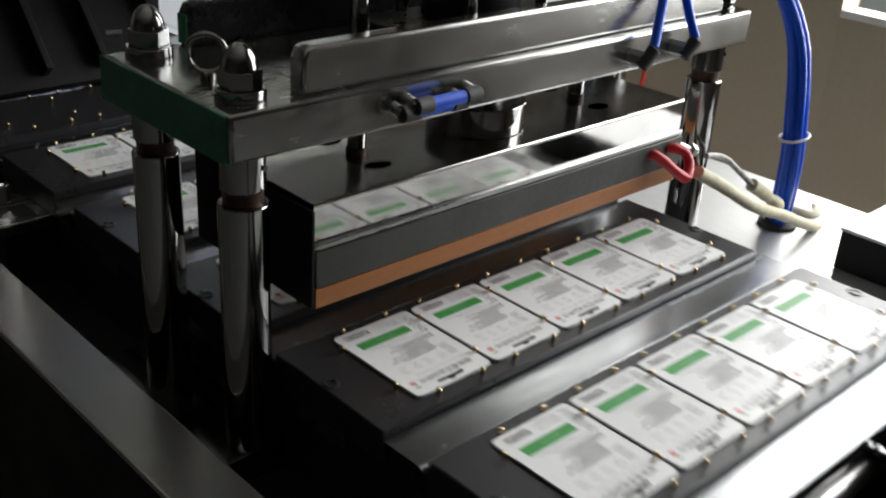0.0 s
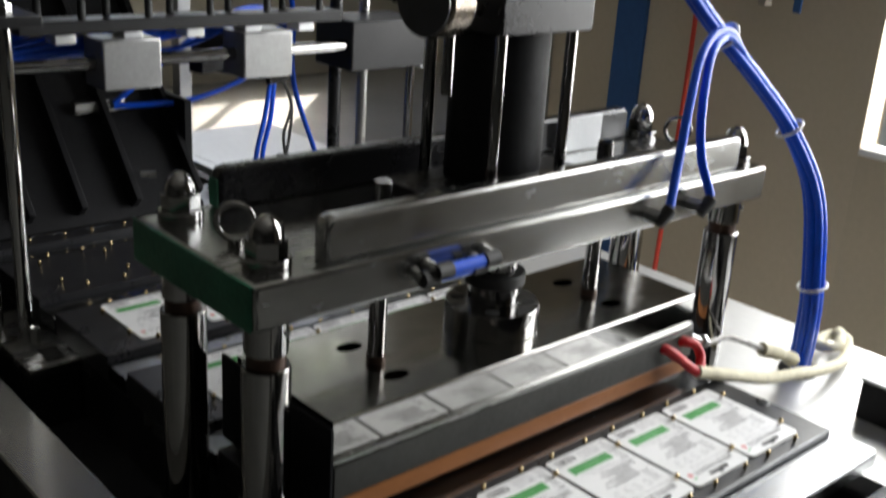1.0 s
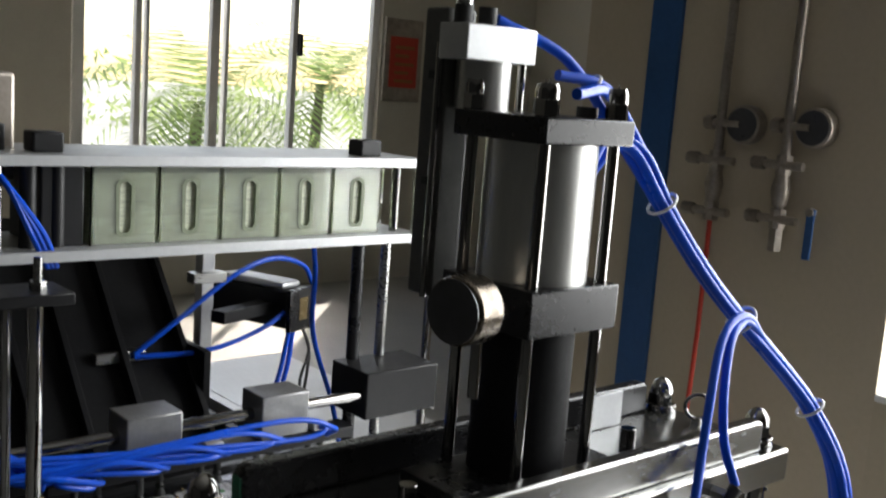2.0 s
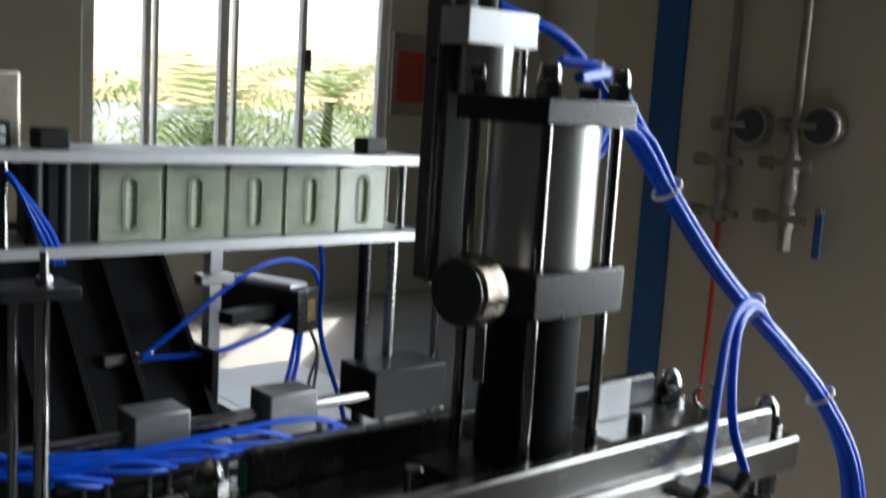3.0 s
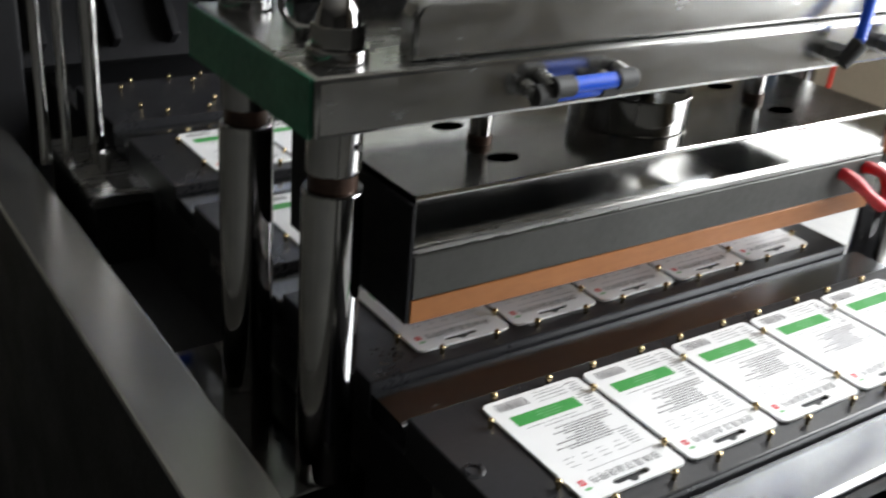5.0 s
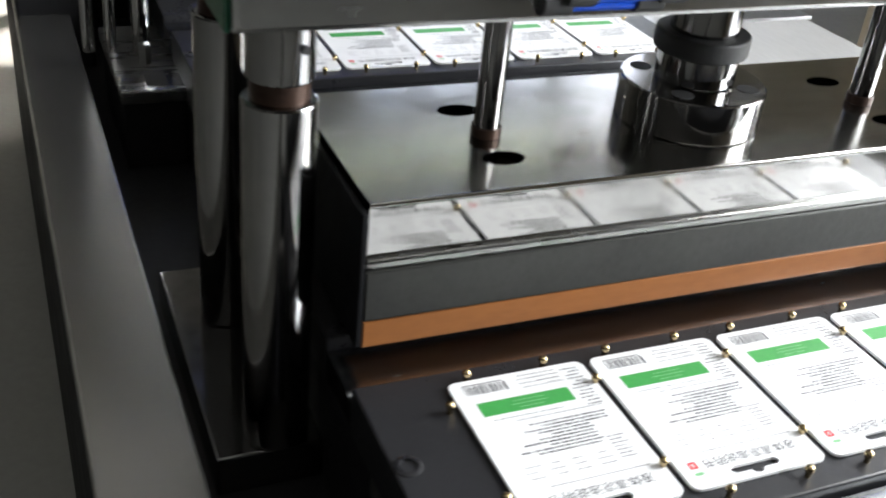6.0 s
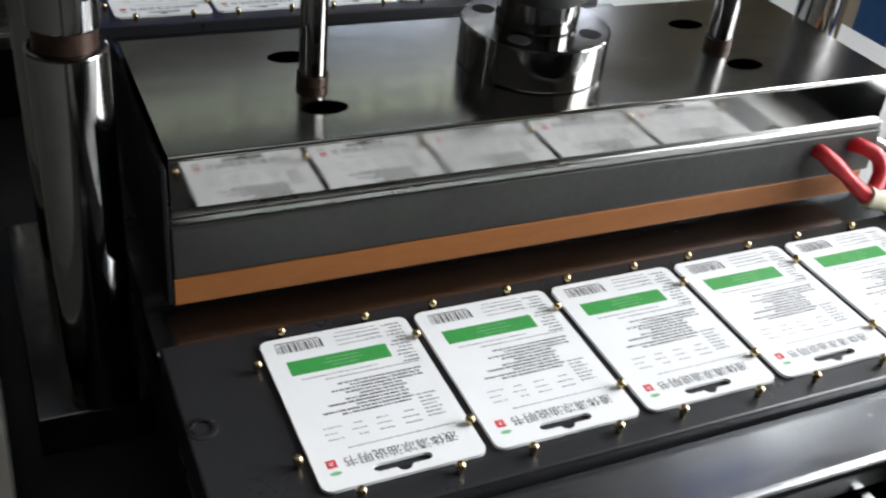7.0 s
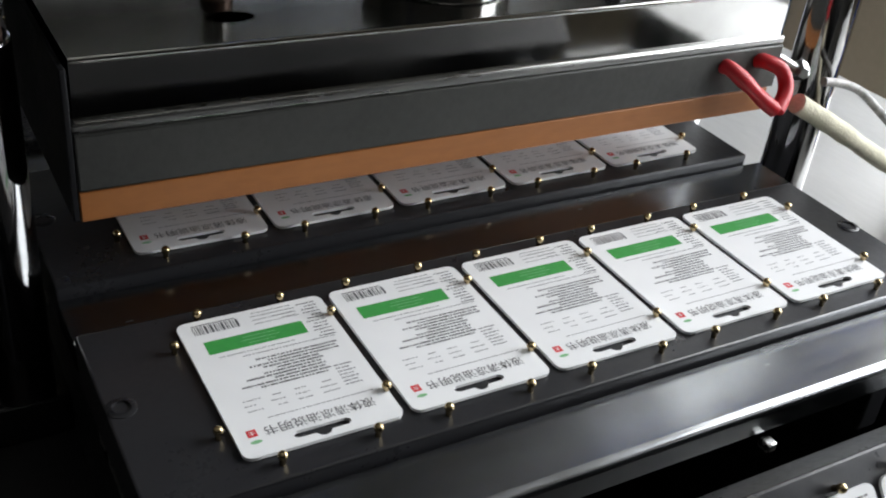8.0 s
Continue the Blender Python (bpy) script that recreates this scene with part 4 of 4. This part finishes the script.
def card_stack():
    t = thing("card_stack", (0, 0, 0), "stack of pale greenish cards behind a slotted guide", "card stack", "stacks in the magazine")
    part("card_block", box((0.001, 0.004, 0.0), (0.0985, 0.132, 0.106), 0.001), CARDEDGE, t, "squared pale greenish card block", smooth=False)
    slot = round_rect(0.036, 0.014, 0.062, 0.096, 0.0125, 6)
    own = outline(round_rect(0.002, 0.0, 0.098, 0.114, 0.002, 2), -0.0015, 0.0015, holes=[slot])
    bmesh.ops.transform(own, matrix=pose(0, 0, 0, 90), verts=own.verts)
    part("slotted_guide", own, GUIDE, t, "pale plastic guide with an upright slot", smooth=False)
    def wavy(r, seed):
        out = []
        for k in range(40):
            a = 2 * math.pi * k / 40
            x, z = math.cos(a), math.sin(a)
            w = r * (1 + 0.16 * noise.noise(Vector((x * 2.2, z * 2.2, seed))))
            out.append((0.049 + w * x, 0.055 + (0.029 if z > 0 else -0.029) + w * z))
        return out

    own = outline(wavy(0.0150, 1.0), -0.0026, 0.0020, holes=[wavy(0.0088, 3.0)])
    bmesh.ops.transform(own, matrix=pose(0, 0, 0, 90), verts=own.verts)
    part("slot_rim", own, SLOTRIM, t, "dark worn slot rim", smooth=False)
    return t


stack = card_stack()
stack.location = (0.035, 0.832, 1.3452)
for i in range(1, 5):
    copy_thing(stack, pose(0.035 + i * P, 0.832, 1.3452))


def loader_posts():
    t = thing("loader_posts", (-0.12, 0.69, 0.765), "pair of chromed posts on a slotted foot plate", "guide posts")
    part("foot_plate", box((-0.124, 0.610, 0.845), (-0.052, 0.82, 0.860), 0.002), STEEL, t, "steel foot plate")
    part("foot_block", box((-0.121, 0.614, 0.765), (-0.055, 0.81, 0.8448), 0.002), BLACK, t)
    part("foot_slot", box((-0.094, 0.624, 0.8602), (-0.070, 0.668, 0.8606)), RUBBER, t)
    part("foot_bolt", rod((-0.086, 0.690, 0.860), (-0.086, 0.690, 0.885), 0.0075, 6, bevel=0.001), STEEL, t)
    for x, y, r in ((-0.118, 0.735, 0.0065), (-0.085, 0.722, 0.0105), (-0.143, 0.740, 0.007)):
        part("post", rod((x, y, 0.86), (x, y, 1.300), r, 24), MIRROR, t, "chromed post")
    part("top_block", box((-0.152, 0.680, 1.296), (-0.048, 0.762, 1.312), 0.002), BLACK, t, "black top block")
    part("top_stud", rod((-0.085, 0.715, 1.312), (-0.085, 0.715, 1.355), 0.006, 12), STEEL, t)
    part("stud_nut", rod((-0.085, 0.715, 1.312), (-0.085, 0.715, 1.324), 0.011, 6), STEEL, t)
    for x, r, m in ((0.612, 0.0125, BLACKGLOSS), (0.678, 0.0105, STEEL), (0.800, 0.0095, CHROME)):
        part("rear_post", rod((x, 0.955, 0.765), (x, 0.955, 1.327), r, 24), m, t, "upright machine post")


loader_posts()


def picker():
    """Lifting arm with a turning shaft that carries the suction cups."""
    t = thing("card_picker", (X0, 0.87, 1.03), "suction card picker on a lifting chromed shaft", "card picker")
    part("end_bracket", box((0.572, 0.85, 0.985), (0.745, 0.965, 1.075), 0.003), BLACK, t, "black lifting bracket")
    part("bracket_plate", box((0.7455, 0.86, 0.978), (0.752, 0.93, 1.045), 0.001), ALUWHITE, t, "pale end plate")
    part("end_bracket", box((-0.125, 0.84, 0.99), (-0.080, 0.92, 1.07), 0.003), BLACK, t, "black lifting bracket")
    BASE[t] = Vector((X0, 0.87, 1.03))
    shaft = part("shaft", rod((-0.09, 0.87, 1.03), (0.575, 0.87, 1.03), 0.0105, 24), CHROME, t, "chromed turning shaft")
    for x in (0.098, 0.340):
        part("shaft_block", box((x, 0.835, 0.992), (x + 0.095, 0.905, 1.068), 0.003), BLOCK, shaft, "grey machined slide block")
    part("cup_beam", box((-0.02, 0.845, 0.962), (0.545, 0.895, 0.982), 0.002), BLACK, shaft, "black cup beam")
    for i in range(5):
        for dx, dy in ((0.024, -0.018), (0.076, 0.018)):
            x, y = i * P + dx, 0.87 + dy
            part("suction_cup", lathe([(0, 0.962), (0.006, 0.962), (0.006, 0.935), (0.0045, 0.933), (0.0075, 0.928), (0.0055, 0.923), (0.009, 0.916), (0.0105, 0.911)], (x, y, 0), 14), RUBBER, shaft, "black bellows suction cup")
    for i in range(5):
        x = i * P + 0.05
        part("fitting", box((x - 0.016, 0.850, 0.983), (x + 0.016, 0.888, 0.997), 0.002), ALUWHITE, shaft, "pale vacuum fitting")
        part("vacuum_hose", tube([(x + 0.01, 0.846, 0.976), (x - 0.01, 0.800, 0.990 + 0.004 * i), (x - 0.09 - 0.012 * i, 0.79, 1.015 + 0.006 * i), (-0.045 - 0.010 * i, 0.81, 0.995 + 0.006 * i), (-0.08, 0.85, 1.03)], 0.0048, 8), BLUE, shaft, "blue vacuum hose")
        part("vacuum_hose", tube([(x, 0.85, 0.99), (x - 0.02, 0.80, 0.985 + 0.006 * i), (x - 0.07 - 0.01 * i, 0.795, 1.0), (-0.03 - 0.012 * i, 0.815, 1.01 + 0.008 * i), (-0.075, 0.86, 1.035)], 0.0045, 8), BLUE, shaft, "blue vacuum hose")
    return t, shaft


def hopper():
    t = thing("blister_hopper", (0.2, 1.25, 0.765), "black inclined feed hopper with raised ribs", "feed hopper")
    tilt = Matrix.Translation((0.0, 1.35, 1.30)) @ pose(0, 0, 0, 48)
    part("chute", merge(None, box((-0.25, -0.52, -0.012), (0.33, 0.02, 0.0)), tilt), BLACKMATT, t, "black sloping chute")
    for x in (-0.10, 0.01, 0.10, 0.20, 0.32):
        part("rib", merge(None, box((x - 0.006, -0.50, 0.0), (x + 0.006, 0.02, 0.030), 0.002), tilt), BLACKMATT, t, "raised black rib")
    part("side_cheek", box((0.325, 1.06, 0.90), (0.340, 1.40, 1.10), 0.002), BLACKMATT, t)
    part("stand", box((-0.2, 1.12, 0.765), (0.30, 1.45, 0.92), 0.004), BLACKMATT, t, "black hopper stand")
    part("hose_manifold", box((0.15, 1.135, 1.075), (0.245, 1.155, 1.095), 0.002), STEEL, t, "small steel hose manifold")
    part("rib_screw", rod((0.215, 1.02, 0.985), (0.24, 1.01, 0.985), 0.006, 8), STEEL, t)
    part("upright", box((0.385, 1.19, 0.765), (0.412, 1.22, 1.345), 0.002), ALUWHITE, t, "pale aluminium upright")
    skew = pose(0.565, 1.10, 1.152, 0, 0, 20)
    m = part("drive_motor", merge(None, box((-0.036, 0.012, -0.040), (0.036, 0.21, 0.038), 0.006), skew), BLACK, t, "black drive motor")
    part("motor_flange", merge(None, box((-0.041, 0.0, -0.045), (0.041, 0.0118, 0.043), 0.003), skew), BLACKGLOSS, m)
    part("rating_plate", merge(None, box((-0.012, -0.0012, -0.022), (0.014, -0.0002, 0.024)), skew), BRASS, m, "small yellow plate")
    part("motor_cap", merge(None, box((-0.030, 0.03, 0.0382), (0.030, 0.19, 0.052), 0.006), skew), ALUWHITE, m, "pale metal cover")
    part("motor_arm", merge(None, box((-0.18, 0.05, -0.012), (-0.0362, 0.085, 0.012), 0.002), skew), BLACK, m)
    for k, pts in enumerate(([(0.22, 1.13, 1.09), (0.30, 1.12, 1.15), (0.42, 1.13, 1.225), (0.52, 1.15, 1.25), (0.60, 1.16, 1.23), (0.62, 1.15, 1.19)],
                             [(0.22, 1.13, 1.085), (0.35, 1.10, 1.09), (0.47, 1.10, 1.12), (0.56, 1.115, 1.165)],
                             [(0.52, 1.02, 1.345), (0.535, 1.02, 1.25), (0.545, 1.03, 1.12), (0.60, 1.03, 0.97), (0.62, 1.02, 0.87)],
                             [(0.58, 1.17, 1.09), (0.56, 1.16, 1.02), (0.53, 1.14, 0.96), (0.51, 1.13, 0.86)],
                             [(0.59, 1.17, 1.09), (0.575, 1.16, 1.02), (0.55, 1.15, 0.95), (0.54, 1.14, 0.86)])):
        part("air_hose", tube(pts, 0.0052, 8), BLUE, t, "blue air hose")
    for k in range(2):
        part("black_lead", tube([(0.615, 1.18, 1.10), (0.64, 1.18, 1.04), (0.63 - 0.015 * k, 1.17, 0.98), (0.62, 1.17, 0.93)], 0.0035, 8), RUBBER, t)
    part("plug", box((0.605, 1.155, 0.885), (0.632, 1.185, 0.935), 0.003), RUBBER, t, "black plug")
    part("cross_bar", box((0.33, 1.12, 1.215), (0.40, 1.15, 1.235), 0.002), STEEL, t)
    return t


hopper().location += Vector((0.024, 0, -0.008))


def left_unit():
    t = thing("valve_unit", (-0.16, 0.95, 0.765), "grey air valve unit on a black column with blue hoses", "valve unit")
    part("column", box((-0.26, 0.93, 0.765), (-0.165, 1.03, 1.50), 0.004), BLACK, t, "black column")
    part("housing", box((-0.215, 0.90, 1.50), (-0.098, 1.0, 1.655), 0.006), GALV, t, "grey metal housing")
    part("neck", rod((-0.15, 0.95, 1.655), (-0.15, 0.95, 1.70), 0.026, 24), GALV, t)
    part("cylinder", rod((-0.15, 0.95, 1.70), (-0.15, 0.95, 1.88), 0.021, 24), BLACK, t, "dark air cylinder")
    part("valve_island", box((-0.205, 0.86, 1.50), (-0.125, 0.898, 1.585), 0.003), BLACK, t, "black valve island")
    for k in range(5):
        part("valve_slice", box((-0.198, 0.855, 1.507 + k * 0.015), (-0.135, 0.8595, 1.518 + k * 0.015), 0.001), ALUWHITE, t)
    for k in range(3):
        part("air_hose", tube([(-0.165, 0.855, 1.525 + 0.012 * k), (-0.145, 0.80, 1.51), (-0.11 + 0.008 * k, 0.80, 1.44), (-0.075 + 0.006 * k, 0.83, 1.385)], 0.0045, 8), BLUE, t, "blue air hose")
    return t


left_unit().location += Vector((0.046, 0, -0.068))

# ---- what moves ----
first_carrier = carrier()
carriers = {0: first_carrier}
for k in (-1, 1, 2, 3, 4, 5):
    carriers[k] = copy_thing(first_carrier, Matrix())
first_card = blister_card()
cards = {(0, 0): first_card}
for k in (-1, 0, 1, 2, 3, 4):
    for i in range(5):
        if (k, i) not in cards:
            cards[k, i] = copy_thing(first_card, Matrix())
head = press_head()
cable = heater_cable()
arm, arm_shaft = picker()

LIFT = 0.058


def lowered(t):
    """1 where the sealing head is up, 0 where it rests on the cards."""
    for k in (-1, 0, 1):
        u = t - k * CYCLE
        if 0.0 <= u < CYCLE:
            if u < 0.67:
                return 1.0
            if u < 0.99:
                s = (u - 0.67) / 0.32
                return 1 - s * s * (3 - 2 * s)
            if u < 3.21:
                return 0.0
            if u < 3.71:
                s = (u - 3.21) / 0.50
                return s * s * (3 - 2 * s)
            return 1.0
    return 1.0


def swung(t, raised=3.82):
    """0 with the cups up at the magazine, 1 with the cups down on the carrier."""
    u = t % CYCLE
    for a, b, up in ((0.98, 1.95, False), (2.98, raised, True)):
        if a <= u < b:
            s = (u - a) / (b - a)
            s = s * s * (3 - 2 * s)
            return 1 - s if up else s
    return 1.0 if 1.95 <= u < 2.98 else 0.0


def arm_pose(t):
    return pose(X0, 0.87, 1.03 + 0.18 * (1 - swung(t)))


def shaft_pose(t):
    return pose(0, 0, 0, 180 * (1 - swung(t, 3.64)))


def cable_pose(h):
    return pose(0.84, 0.0, 0.81, 0, math.degrees(math.atan2(h, 0.287)) * 1.0)


FINE = sorted({round(0.05 * k, 2) for k in range(0, 161)})


def motions():
    for k, ob in carriers.items():
        walk(ob, carrier_rows(k))
    for (k, i), ob in cards.items():
        along = Matrix.Translation((i * P + 0.004, 0.002, 0))
        if k < 4:
            walk(ob, [(t, m @ along) for t, m in carrier_rows(k)])
            continue
        # the row that the picker lays down during the first stop
        rows = []
        for t in FINE:
            if t < 2.0:
                grip = Matrix.Translation((i * P + 0.004 - X0, -0.868 + k * D, 0.9005 - 1.03))
                rows.append((t, arm_pose(t) @ shaft_pose(t) @ grip))
            elif t < 3.8 or t in TIMES:
                rows.append((t, slot_pose(k + 1 - travelled(t)) @ along))
        if rows[-1][0] < 8.0:
            rows.append((8.0, slot_pose(k - 1.0) @ along))
        walk(ob, rows)
    heights = [(t, LIFT * lowered(t)) for t in FINE]
    walk(head, [(t, pose(X0, Y0, 0.903 + h)) for t, h in heights])
    walk(cable, [(t, cable_pose(h)) for t, h in heights])
    walk(arm, [(t, arm_pose(t)) for t in FINE])
    walk(arm_shaft, [(t, shaft_pose(t)) for t in FINE])


motions()
